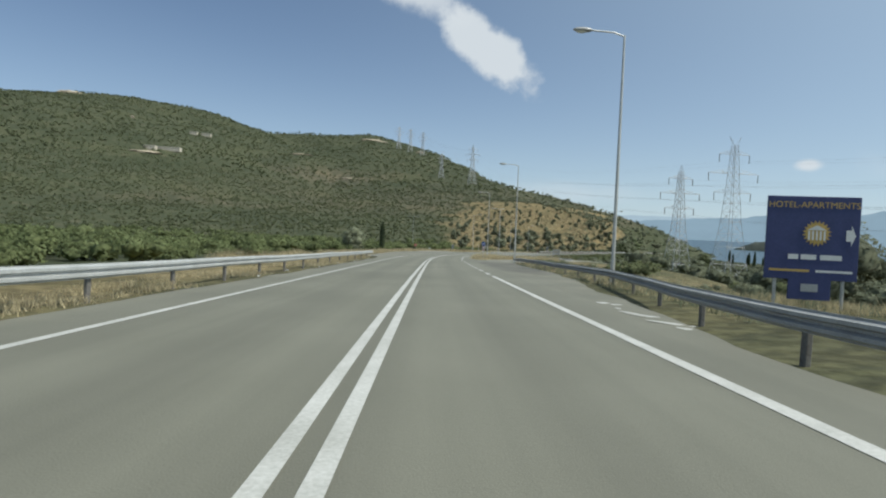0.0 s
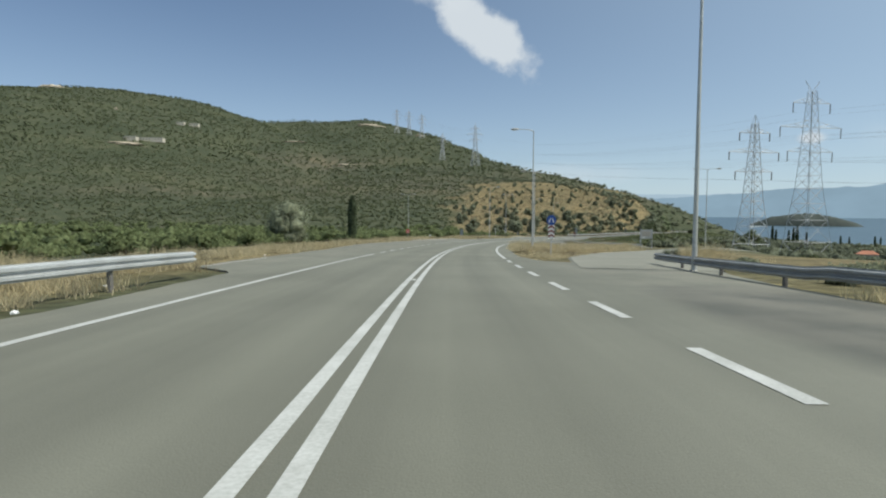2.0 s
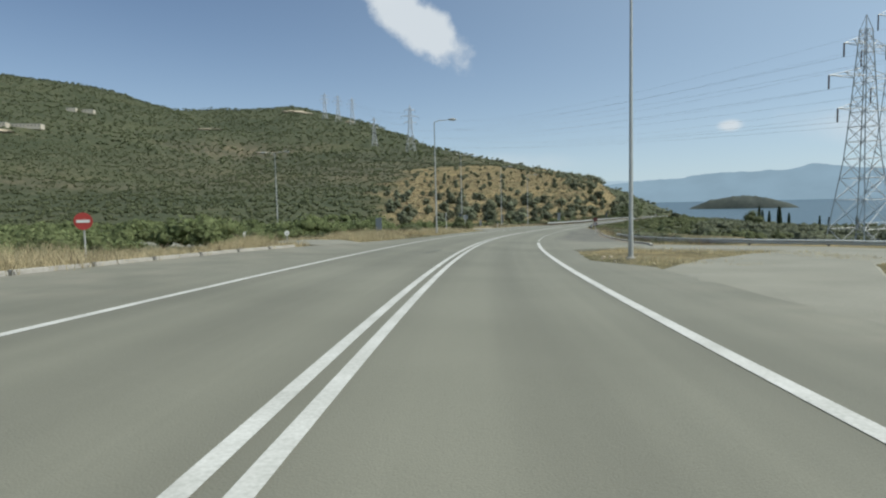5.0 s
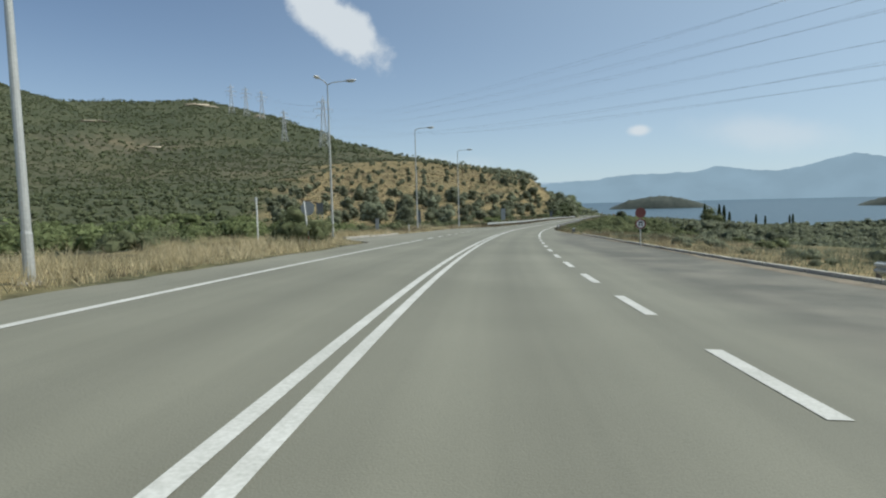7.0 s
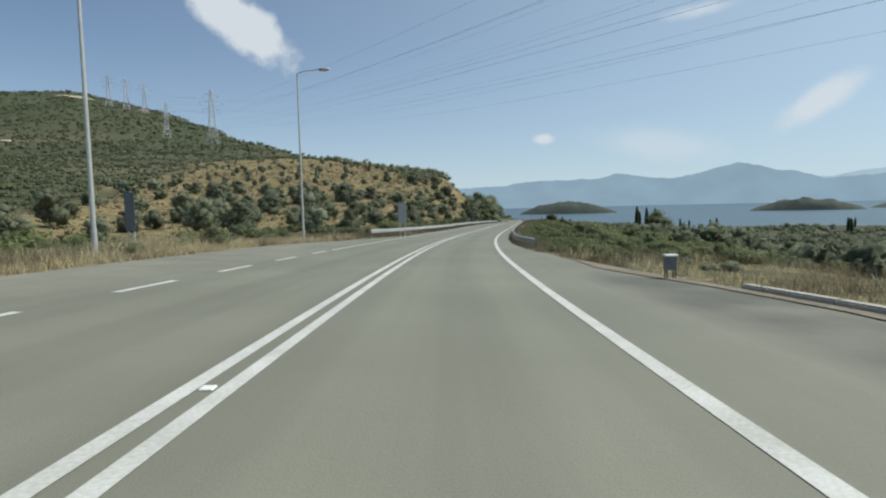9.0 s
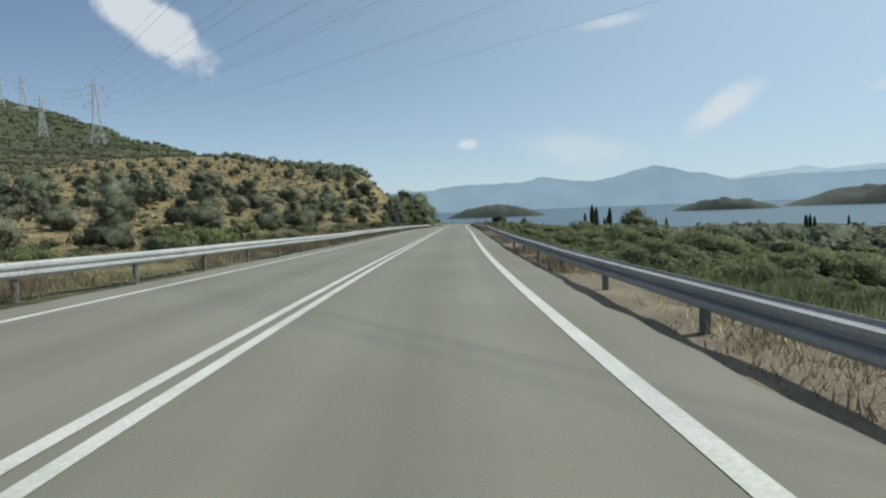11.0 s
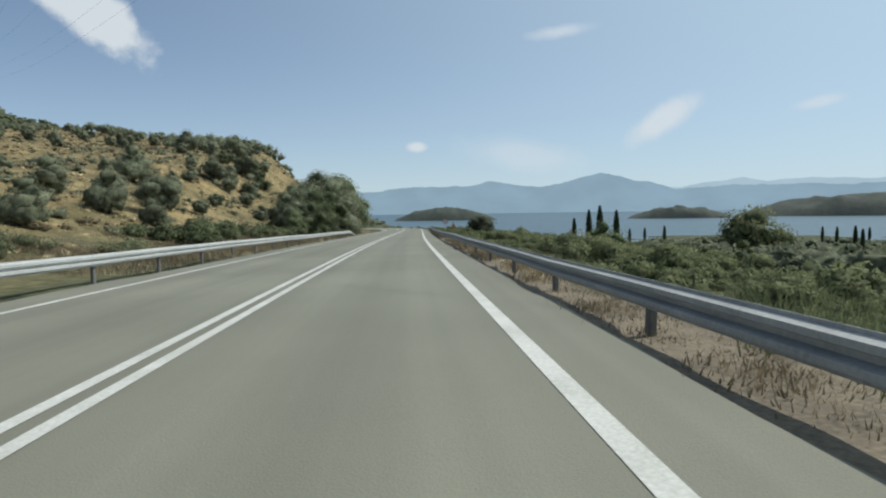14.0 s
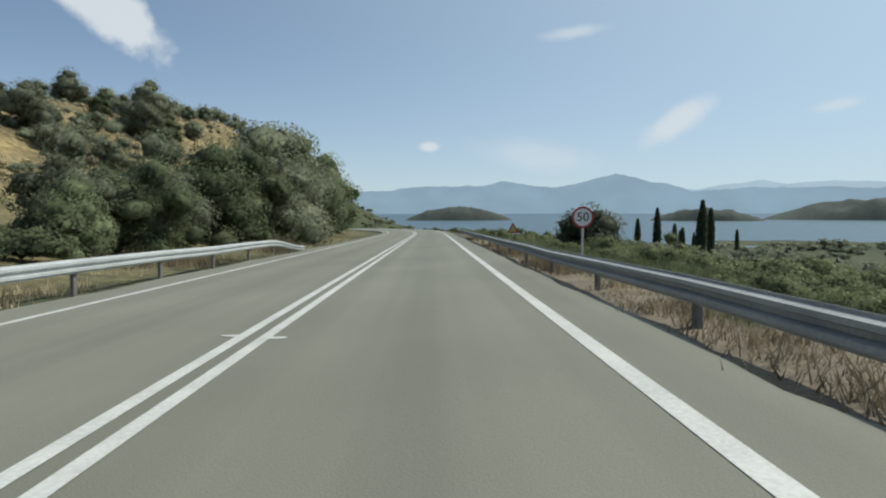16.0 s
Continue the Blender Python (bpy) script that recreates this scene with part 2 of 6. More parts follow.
def strip(name, mat, s0, s1, d0, d1, up, step=2.0, thick=0.0, parent=None, cols=1):
    """A ribbon along the road between two offsets (numbers or functions of s), with a skirt of the given thickness."""
    f0 = d0 if callable(d0) else (lambda s: d0)
    f1 = d1 if callable(d1) else (lambda s: d1)
    n = max(1, int(math.ceil((s1 - s0) / step)))
    verts, faces = [], []
    for i in range(n + 1):
        s = s0 + (s1 - s0) * i / n
        row = [f0(s) + (f1(s) - f0(s)) * j / cols for j in range(cols + 1)]
        pts = [road(s, d, up) for d in row]
        if thick:
            pts = [pts[0] - (0, 0, thick)] + pts + [pts[-1] - (0, 0, thick)]
        verts += pts
    w = cols + 1 + (2 if thick else 0)
    for i in range(n):
        for j in range(w - 1):
            a = i * w + j
            faces.append((a, a + 1, a + w + 1, a + w))
    return mesh_of(name, verts, faces, mat, parent)


def smooth01(x):
    x = np.clip(x, 0, 1)
    return x * x * (3 - 2 * x)


# ---- ground ----
SEA = -28.0
RIDGE = [(126, 452, -1.0, 58), (140, 512, 13.0, 142), (113, 604, 26.5, 299), (64, 722, 36.5, 417), (-26, 824, 46, 566), (54, 931, 72, 566), (-48, 1198, 131, 729),
         (-172, 1481, 222, 819), (-412, 1473, 203, 1041), (-707, 1414, 277, 1100), (-805, 1277, 250, 1150), (-1000, 1100, 160, 800), (-1300, 900, 60, 500)]

# the low end of the olive hill, round which the road bends
SPUR = [(140, 512, 13.0, 100), (153, 499, 7.5, 80), (166, 482, 1.0, 60)]
# the dark ridge beyond the olive field, which falls to the sea as a cape
CAPE = [(-26, 1020, 84, 420), (60, 950, 80, 330), (121, 942, 68, 260), (173, 934, 58, 230), (225, 923, 45.5, 200), (275, 909, 30, 170), (318, 896, 17, 120), (342, 888, 5, 70)]


def value_noise(x, y, scale, seed):
    """Smooth noise on arrays, -1 to 1."""
    rng = np.random.RandomState(seed)
    tab = rng.rand(64, 64) * 2 - 1
    u, v = np.asarray(x) / scale + 1000.0, np.asarray(y) / scale + 1000.0
    i, j = np.floor(u).astype(int), np.floor(v).astype(int)
    fu, fv = smooth01(u - i), smooth01(v - j)
    g = lambda a, b: tab[a % 64, b % 64]
    return (g(i, j) * (1 - fu) + g(i + 1, j) * fu) * (1 - fv) + (g(i, j + 1) * (1 - fu) + g(i + 1, j + 1) * fu) * fv


def road_coords(x, y):
    """Nearest point of the road: s, d and height, for arrays."""
    x, y = np.ravel(x), np.ravel(y)
    s, d, z = np.empty(len(x)), np.empty(len(x)), np.empty(len(x))
    for a in range(0, len(x), 4000):
        q = slice(a, a + 4000)
        j = np.argmin((x[q, None] - RX[None]) ** 2 + (y[q, None] - RY[None]) ** 2, 1)
        dx, dy = x[q] - RX[j], y[q] - RY[j]
        side = np.sign(dx * np.cos(TH[j]) + dy * np.sin(TH[j]))
        s[q], d[q], z[q] = S[j], side * np.hypot(dx, dy), RZ[j] + CR[j] * np.clip(side * np.hypot(dx, dy), -9, 9)
    return s, d, z


def ridge_height(x, y, base, line=RIDGE):
    x, y = np.ravel(x), np.ravel(y)
    best = np.array(base, float)
    R = np.array(line, float)
    pts = []
    for a, b in zip(R[:-1], R[1:]):
        n = max(2, int(np.hypot(*(b - a)[:2]) / 15))
        pts += [a + (b - a) * k / n for k in range(n)]
    pts = np.array(pts)
    for a in range(0, len(x), 4000):
        q = slice(a, a + 4000)
        dist = np.hypot(x[q, None] - pts[None, :, 0], y[q, None] - pts[None, :, 1])
        u = np.clip(1 - dist / pts[None, :, 3], 0, 1)
        h = base[q, None] + (pts[None, :, 2] - base[q, None]) * (0.25 * smooth01(u) + 0.75 * u ** 1.12)
        best[q] = np.maximum(base[q], h.max(1))
    return best


def ground_height(x, y):
    shape = np.shape(x)
    s, d, z = road_coords(x, y)
    x, y = np.ravel(x), np.ravel(y)
    right = np.maximum(d - np.interp(s, [-60, 50, 62, 175, 225, 600], [10, 13, 24, 24, 11, 7]), 0)
    left = np.maximum(-d - 9, 0)
    plain = smooth01((0.9 * x - 0.8 * (y - 300) - 60) / 150)
    base = z - 0.06 - 0.05 * right + 0.033 * plain * np.maximum(right - 120, 0) - 1.2 * smooth01(right / 12) - 0.6 * smooth01(left / 20) - 0.004 * left
    base = base - 3.5 * smooth01((right - 3) / 55) * smooth01((s - 170) / 60)
    base = base - 0.5 * smooth01((d - 5.0) / 2.4) * (1 - smooth01((d - 15) / 20)) * smooth01((s - 236) / 14)
    base = np.maximum(base, SEA - 4)
    h = np.maximum(ridge_height(x, y, base), ridge_height(x, y, base, SPUR))
    h = base + (h - base) * smooth01((-d - 7) / 30)
    h = np.maximum(h, ridge_height(x, y, base, CAPE))
    far = smooth01((np.abs(d) - 12) / 40)
    h = h + far * (1.2 * value_noise(x, y, 37, 3) + 0.5 * value_noise(x, y, 13, 4))
    hill = smooth01((h - z - 25) / 120)
    h = h + hill * (9 * value_noise(x, y, 170, 5) + 4 * value_noise(x, y, 70, 6))
    near = 1 - smooth01((np.abs(d) - 4.0) / 2.0)
    h = h - 0.3 * near
    return h.reshape(shape)


def axis(fine0, fine1, step, low, high, grow):
    mid = list(np.arange(fine0, fine1 + 0.1, step))
    a, g, out = mid[0], step, []
    while a > low:
        g *= grow
        a -= g
        out.append(a)
    b, g, up = mid[-1], step, []
    while b < high:
        g *= grow
        b += g
        up.append(b)
    return np.array(out[::-1] + mid + up)


GXS, GYS = axis(-60, 190, 2.5, -1900, 1400, 1.06), axis(-40, 500, 3.0, -600, 2300, 1.05)
_gx, _gy = np.meshgrid(GXS, GYS)
_gz = ground_height(_gx, _gy)
_w = len(GXS)
_faces = [(j * _w + i, j * _w + i + 1, (j + 1) * _w + i + 1, (j + 1) * _w + i) for j in range(len(GYS) - 1) for i in range(_w - 1)]


def field_amount(x, y):
    """1 where the dry olive field lies, 0 in the scrub."""
    s, d, z = road_coords(x, y)
    x, y = np.ravel(x), np.ravel(y)
    edge = 12 * value_noise(x, y, 40, 8) + 6 * value_noise(x, y, 15, 9)
    f = smooth01((x + 8 - 0.10 * (y - 330) + edge) / 22) * smooth01((-d - 12 + 0.3 * edge) / 10) * smooth01((705 - y - 0.5 * x + edge) / 50) * smooth01((y - 255) / 40)
    verge = smooth01((-d - 5) / 3) * (1 - smooth01((-d - 13 + 0.3 * edge) / 5)) * (1 - 0.45 * smooth01((s - 245) / 20))
    island = smooth01((d - 4.5) / 1.0) * (1 - smooth01((d - 24 + edge) / 12)) * (1 - smooth01((s - 225) / 25))
    island = island * (0.45 + 0.55 * smooth01((s - 60) / 12))
    seaward = 0.12 * smooth01((d - 4.2) / 0.8) * (1 - smooth01((d - 8.5 + 0.2 * edge) / 3)) * smooth01((s - 200) / 25)
    return np.maximum(np.maximum(f, 0.85 * verge), np.maximum(0.82 * island, seaward))


def stony_amount(x, y):
    """1 on the lower slopes, where dry soil shows between single shrubs; 0 in the closed maquis above and on the green flat."""
    x, y = np.ravel(x), np.ravel(y)
    h = ground_height(x, y)
    wander = 0.5 * value_noise(x, y, 150, 61) + 0.35 * value_noise(x, y, 55, 62)
    band = smooth01((h - 2 - 10 * wander) / 14) * (1 - smooth01((h - 58 - 30 * wander) / 45))
    slope = band * smooth01((x + 330 + 120 * wander) / 160) * np.clip(0.55 + 0.7 * wander, 0, 1)
    s, d, z = road_coords(x, y)
    verge = 0.8 * smooth01((d - 4.0) / 0.6) * (1 - smooth01((d - 5.9 - 0.8 * wander) / 1.5)) * smooth01((s - 205) / 20)
    return np.maximum(slope, verge)


def ground_material():
    m = bpy.data.materials.new("hillside")
    m.use_nodes = True
    n, l = m.node_tree.nodes, m.node_tree.links
    b = n["Principled BSDF"]
    b.inputs["Roughness"].default_value, b.inputs["Specular IOR Level"].default_value = 0.95, 0.2
    tc, at = n.new("ShaderNodeTexCoord"), n.new("ShaderNodeAttribute")
    at.attribute_name = "field"

    def noise_node(scale, detail=5):
        q = n.new("ShaderNodeTexNoise")
        q.inputs["Scale"].default_value, q.inputs["Detail"].default_value = scale, detail
        l.new(tc.outputs["Object"], q.inputs["Vector"])
        return q

    def ramp_node(src, stops):
        r = n.new("ShaderNodeValToRGB")
        while len(r.color_ramp.elements) < len(stops):
            r.color_ramp.elements.new(0.5)
        for e, (pos, c) in zip(r.color_ramp.elements, stops):
            e.position, e.color = pos, hexa(c)
        l.new(src, r.inputs["Fac"])
        return r

    def mix_node(fac, a, c):
        q = n.new("ShaderNodeMix")
        q.data_type = "RGBA"
        l.new(fac, q.inputs[0])
        l.new(a, q.inputs[6])
        l.new(c, q.inputs[7])
        return q.outputs[2]

    dense = ramp_node(noise_node(0.12, 8).outputs["Fac"], [(0.3, (0.052, 0.063, 0.034)), (0.55, (0.074, 0.083, 0.046)), (0.66, (0.098, 0.1, 0.06)), (0.74, (0.19, 0.165, 0.115))])
    stony = ramp_node(noise_node(0.1, 8).outputs["Fac"], [(0.32, (0.07, 0.074, 0.046)), (0.48, (0.103, 0.096, 0.064)), (0.6, (0.148, 0.124, 0.084)), (0.7, (0.235, 0.195, 0.138))])
    soil = n.new("ShaderNodeAttribute")
    soil.attribute_name = "stony"
    scrub_mix = mix_node(soil.outputs["Fac"], dense.outputs["Color"], stony.outputs["Color"])
    broad = ramp_node(noise_node(0.011, 4).outputs["Fac"], [(0.36, (0.8, 0.84, 0.82)), (0.5, (1.0, 1.0, 1.0)), (0.64, (1.16, 1.12, 1.06))])
    shade = n.new("ShaderNodeMix")
    shade.data_type, shade.blend_type = "RGBA", "MULTIPLY"
    shade.inputs[0].default_value = 1.0
    l.new(scrub_mix, shade.inputs[6])
    l.new(broad.outputs["Color"], shade.inputs[7])
    straw = ramp_node(noise_node(0.35, 7).outputs["Fac"], [(0.3, (0.125, 0.1, 0.053)), (0.45, (0.2, 0.158, 0.083)), (0.6, (0.285, 0.226, 0.12)), (0.75, (0.222, 0.173, 0.093))])
    patch = ramp_node(noise_node(0.09, 6).outputs["Fac"], [(0.38, (0.62, 0.66, 0.62)), (0.52, (1.0, 1.0, 1.0)), (0.66, (1.12, 1.08, 1.0))])
    tuft = ramp_node(noise_node(2.2, 6).outputs["Fac"], [(0.4, (0.42, 0.43, 0.4)), (0.6, (1.1, 1.1, 1.05))])
    worn = n.new("ShaderNodeMix")
    worn.data_type, worn.blend_type = "RGBA", "MULTIPLY"
    worn.inputs[0].default_value = 1.0
    l.new(straw.outputs["Color"], worn.inputs[6])
    l.new(patch.outputs["Color"], worn.inputs[7])
    both = mix_node(at.outputs["Fac"], shade.outputs[2], worn.outputs[2])
    mul = n.new("ShaderNodeMix")
    mul.data_type, mul.blend_type = "RGBA", "MULTIPLY"
    mul.inputs[0].default_value = 0.7
    l.new(both, mul.inputs[6])
    l.new(tuft.outputs["Color"], mul.inputs[7])
    l.new(mul.outputs[2], b.inputs["Base Color"])
    bp = n.new("ShaderNodeBump")
    bp.inputs["Strength"].default_value, bp.inputs["Distance"].default_value = 0.8, 0.3
    l.new(noise_node(1.5, 6).outputs["Fac"], bp.inputs["Height"])
    l.new(bp.outputs["Normal"], b.inputs["Normal"])
    return m


ground = mesh_of("ground", np.stack([_gx.ravel(), _gy.ravel(), _gz.ravel()], 1), _faces, ground_material(), smooth=True)
_attr = ground.data.attributes.new("field", "FLOAT", "POINT")
_attr.data.foreach_set("value", field_amount(_gx, _gy).astype(np.float32))
_stony = ground.data.attributes.new("stony", "FLOAT", "POINT")
_stony.data.foreach_set("value", stony_amount(_gx, _gy).astype(np.float32))
tagged(ground, "dry earth, straw and scrub of the coastal hillside", "ground", kind="structure")

# ---- asphalt and its edges ----
def edge_left(s):
    return np.interp(s, [-60, 40, 58, 66.5, 69, 78, 89, 96, 106, 126, 143, 150, 160, 168, 192, 200, 203.5, 207, 215, 227, 240, 248, 258, 268, 600], [-5.4, -5.4, -5.4, -5.9, -8.2, -8.4, -8.6, -9.2, -10.2, -10.0, -8.7, -8.0, -6.0, -5.5, -5.65, -5.9, -8.6, -8.45, -8.05, -7.9, -8.2, -8.3, -6.5, -5.0, -5.0])


def edge_right(s):
    return np.interp(s, [-60, 6, 8, 11, 14, 18, 26, 36, 50, 62, 70, 77, 82, 119, 125, 138, 141, 150, 154, 158, 163, 178, 191, 205, 216, 224, 228, 232, 243, 256, 600], [4.8, 4.8, 4.9, 5.35, 5.75, 6.0, 7.0, 7.9, 8.1, 8.9, 10.5, 5.2, 4.6, 4.8, 6.2, 6.2, 4.8, 5.0, 8.0, 10.6, 10.2, 9.7, 9.35, 9.0, 8.4, 7.9, 7.4, 6.7, 5.2, 4.52, 4.52])


def ragged(s, seed):
    """Crumbling of the asphalt's edge."""
    q = np.array([float(s)])
    return 0.1 * float(value_noise(q, 0 * q, 2.3, seed)[0]) + 0.07 * float(value_noise(q, 0 * q, 0.9, seed + 1)[0])


asphalt = strip("road", ASPHALT, -60, 600, lambda s: edge_left(s) + ragged(s, 51), lambda s: edge_right(s) + (0 if 156 < s < 232 else ragged(s, 53)), 0.0, 1.0, 0.25, cols=10)
tagged(asphalt, "worn grey asphalt carriageway", "road", kind="structure")


LITTER = material("kerb_dirt", (0.115, 0.098, 0.072), (0.235, 0.2, 0.148), 0.95, 1.6, 22.0, 0.6)


def wander(s, seed, size):
    q = np.array([float(s)])
    return size * (float(value_noise(q, 0 * q, 7.0, seed)[0]) + 0.5 * float(value_noise(q, 0 * q, 1.7, seed + 1)[0]))


def taper(s, s0, s1, run):
    return float(smooth01((s - s0) / run) * smooth01((s1 - s) / run))


tagged(strip("kerb_dirt", LITTER, 160, 238, lambda s: float(edge_right(s)) - 0.14 - taper(s, 160, 238, 5) * abs(0.28 + wander(s, 57, 0.3)), lambda s: float(edge_right(s)) - 0.02, 0.02, 0.4, 0.0), "dry dirt and straw swept against the kerb", "dirt", kind="structure")


def verge_strip(s0, s1, width, label):
    """Bare uneven earth beside the asphalt, level with it at first and falling away at its outer edge."""
    cols, step = 12, 0.4
    n = int((s1 - s0) / step) + 1
    verts, faces = [], []
    for k in range(n):
        s = s0 + k * step
        e, w = float(edge_right(s)) - 0.22, width + wander(s, 65, 0.3)
        for c in range(cols):
            f = c / (cols - 1)
            verts.append(Vector(road(s, e + w * f)) + Vector((0, 0, -0.05 - 0.6 * max(0, f - 0.62) ** 1.3)))
    xy = np.array([v[:2] for v in verts])
    bumps = 0.035 * value_noise(xy[:, 0], xy[:, 1], 0.8, 66) + 0.025 * value_noise(xy[:, 0], xy[:, 1], 0.33, 67)
    for v, q in zip(verts, bumps):
        v.z += float(q)
    for k in range(n - 1):
        faces += [(k * cols + c, k * cols + c + 1, (k + 1) * cols + c + 1, (k + 1) * cols + c) for c in range(cols - 1)]
    return tagged(mesh_of("verge", verts, faces, VERGE_EARTH, smooth=True), label, "verge", kind="structure")


VERGE_EARTH = material("verge_earth", (0.085, 0.07, 0.05), (0.2, 0.166, 0.118), 0.95, 1.3, 18.0, 0.7)
verge_strip(240, 452, 2.1, "dry brown earth between the asphalt and the seaward scrub")


def marking(name, s0, s1, d, width, label):
    ob = strip(name, PAINT, s0, s1, d - width / 2, d + width / 2, 0.006, 1.5)
    return tagged(ob, label, "road marking", kind="structure")


LEFT_LINE, RIGHT_LINE = -3.93, 3.55
for d in (-0.145, 0.145):
    marking("centre_line", -60, 600, d, 0.14, "worn white double centre line on asphalt")
for s0, s1 in ((-60, 28.0), (78.9, 159.9), (215.9, 600)):
    marking("edge_line", s0, s1, RIGHT_LINE, 0.18, "worn white solid edge line on asphalt")
for s0, s1 in ((-60, 82.8), (115.5, 205.5), (241.5, 600)):
    marking("edge_line", s0, s1, LEFT_LINE, 0.16, "worn white solid edge line on asphalt")
for first, count, pitch, d in ((29.7, 11, 4.5, RIGHT_LINE), (163.2, 12, 4.4, RIGHT_LINE), (85.1, 7, 4.2, LEFT_LINE), (207.6, 8, 4.4, LEFT_LINE)):
    for k in range(count):
        s = first + k * pitch
        tagged(marking("dash", s, s + 2.15, d, 0.17, "white painted dash on asphalt"), group="dashed edge line")
marking("edge_line", 69.5, 75.2, -8.0, 0.12, "thin white line along the paved shoulder")
marking("dash", 75.7, 76.4, -8.1, 0.12, "short scrap of a thin white line")
_across = asphalt.data.attributes.new("across", "FLOAT", "POINT")
_co = np.array([q.co[:] for q in asphalt.data.vertices])
_rs, _rd, _rz = road_coords(_co[:, 0], _co[:, 1])
_across.data.foreach_set("value", _rd.astype(np.float32))
_along = asphalt.data.attributes.new("along", "FLOAT", "POINT")
_along.data.foreach_set("value", _rs.astype(np.float32))
# the lay-by and the mouth of the side road were patched with darker asphalt
_edge = np.array([float(edge_right(q)) for q in _rs])
_dark = smooth01((_rd - 4.6) / 1.3) * np.maximum(smooth01((_rs - 162) / 10) * smooth01((236 - _rs) / 10), smooth01((_rs - 29) / 8) * smooth01((66 - _rs) / 8)) * (0.55 + 0.45 * smooth01((_edge - _rd) / 1.2))
asphalt.data.attributes.new("patch", "FLOAT", "POINT").data.foreach_set("value", _dark.astype(np.float32))

# ---- sea, islands, far mountains ----
def water_material():
    m = bpy.data.materials.new("sea_water")
    m.use_nodes = True
    n, l = m.node_tree.nodes, m.node_tree.links
    b = n["Principled BSDF"]
    b.inputs["Base Color"].default_value = (0.038, 0.075, 0.1, 1)
    b.inputs["Roughness"].default_value = 0.35
    tc, ns, bp = n.new("ShaderNodeTexCoord"), n.new("ShaderNodeTexNoise"), n.new("ShaderNodeBump")
    ns.inputs["Scale"].default_value, ns.inputs["Detail"].default_value = 0.06, 6
    bp.inputs["Strength"].default_value, bp.inputs["Distance"].default_value = 1.0, 3.0
    l.new(tc.outputs["Object"], ns.inputs["Vector"])
    l.new(ns.outputs["Fac"], bp.inputs["Height"])
    l.new(bp.outputs["Normal"], b.inputs["Normal"])
    return m


sea = mesh_of("sea", [(-900, -600, SEA), (4700, -600, SEA), (4700, 5000, SEA), (-900, 5000, SEA)], [(0, 1, 2, 3)], water_material())
tagged(sea, "calm deep blue sea", "sea", kind="structure")


# self-lit: the blue haze of the air is put into the emission colour
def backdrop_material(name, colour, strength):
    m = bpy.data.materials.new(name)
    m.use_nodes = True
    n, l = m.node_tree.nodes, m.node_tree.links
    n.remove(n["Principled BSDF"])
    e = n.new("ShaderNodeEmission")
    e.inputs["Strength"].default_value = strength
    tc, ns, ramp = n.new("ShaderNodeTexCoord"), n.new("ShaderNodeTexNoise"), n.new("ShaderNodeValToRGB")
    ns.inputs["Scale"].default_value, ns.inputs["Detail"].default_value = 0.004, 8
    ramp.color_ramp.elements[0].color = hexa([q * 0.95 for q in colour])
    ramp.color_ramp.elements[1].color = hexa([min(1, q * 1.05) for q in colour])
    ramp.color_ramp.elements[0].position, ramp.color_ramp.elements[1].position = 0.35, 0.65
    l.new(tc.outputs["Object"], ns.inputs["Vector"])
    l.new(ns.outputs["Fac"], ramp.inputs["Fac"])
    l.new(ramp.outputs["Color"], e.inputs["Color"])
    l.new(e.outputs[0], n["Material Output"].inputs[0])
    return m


def range_of(name, mat, dist, profile, rough, seed, centre=(70.0, 250.0)):
    """A far mountain range: heights (degrees of elevation) over azimuth (degrees from +y), as a real ridged slope."""
    az = np.arange(profile[0][0], profile[-1][0], 0.12)
    el = np.interp(az, [q[0] for q in profile], [q[1] for q in profile])
    el = el + rough * (value_noise(az, 0 * az, 2.2, seed) + 0.5 * value_noise(az, 0 * az, 0.7, seed + 1) + 0.25 * value_noise(az, 0 * az, 0.27, seed + 2))
    rows, verts, faces = 7, [], []
    for j in range(rows):
        f = j / (rows - 1)
        r = dist - 350 * (1 - f) + 60 * value_noise(az, 0 * az + j, 1.5, seed + 5) * (1 - f)
        top = -8 + dist * np.tan(np.radians(el))
        z = SEA - 3 + (top - SEA + 3) * f ** 1.1
        verts += list(zip(centre[0] + r * np.sin(np.radians(az)), centre[1] + r * np.cos(np.radians(az)), z))
    n = len(az)
    for j in range(rows - 1):
        faces += [(j * n + i, j * n + i + 1, (j + 1) * n + i + 1, (j + 1) * n + i) for i in range(n - 1)]
    return tagged(mesh_of(name, verts, faces, mat, smooth=True), "hazy blue mountains across the sea", "mountain range", kind="structure")


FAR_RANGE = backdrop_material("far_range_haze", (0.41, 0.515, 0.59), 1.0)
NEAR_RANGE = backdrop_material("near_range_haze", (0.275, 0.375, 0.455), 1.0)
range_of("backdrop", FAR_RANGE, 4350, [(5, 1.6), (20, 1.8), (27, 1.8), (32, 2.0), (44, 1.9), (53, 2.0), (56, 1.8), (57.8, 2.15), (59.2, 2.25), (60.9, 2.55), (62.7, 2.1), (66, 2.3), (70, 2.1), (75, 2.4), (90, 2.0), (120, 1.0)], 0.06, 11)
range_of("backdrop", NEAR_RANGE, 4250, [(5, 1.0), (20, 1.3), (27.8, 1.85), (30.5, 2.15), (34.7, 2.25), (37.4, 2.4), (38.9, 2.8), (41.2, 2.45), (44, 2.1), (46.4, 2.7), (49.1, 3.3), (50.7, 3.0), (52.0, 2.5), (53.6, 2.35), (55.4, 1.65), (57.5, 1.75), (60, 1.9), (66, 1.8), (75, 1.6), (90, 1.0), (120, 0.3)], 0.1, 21)


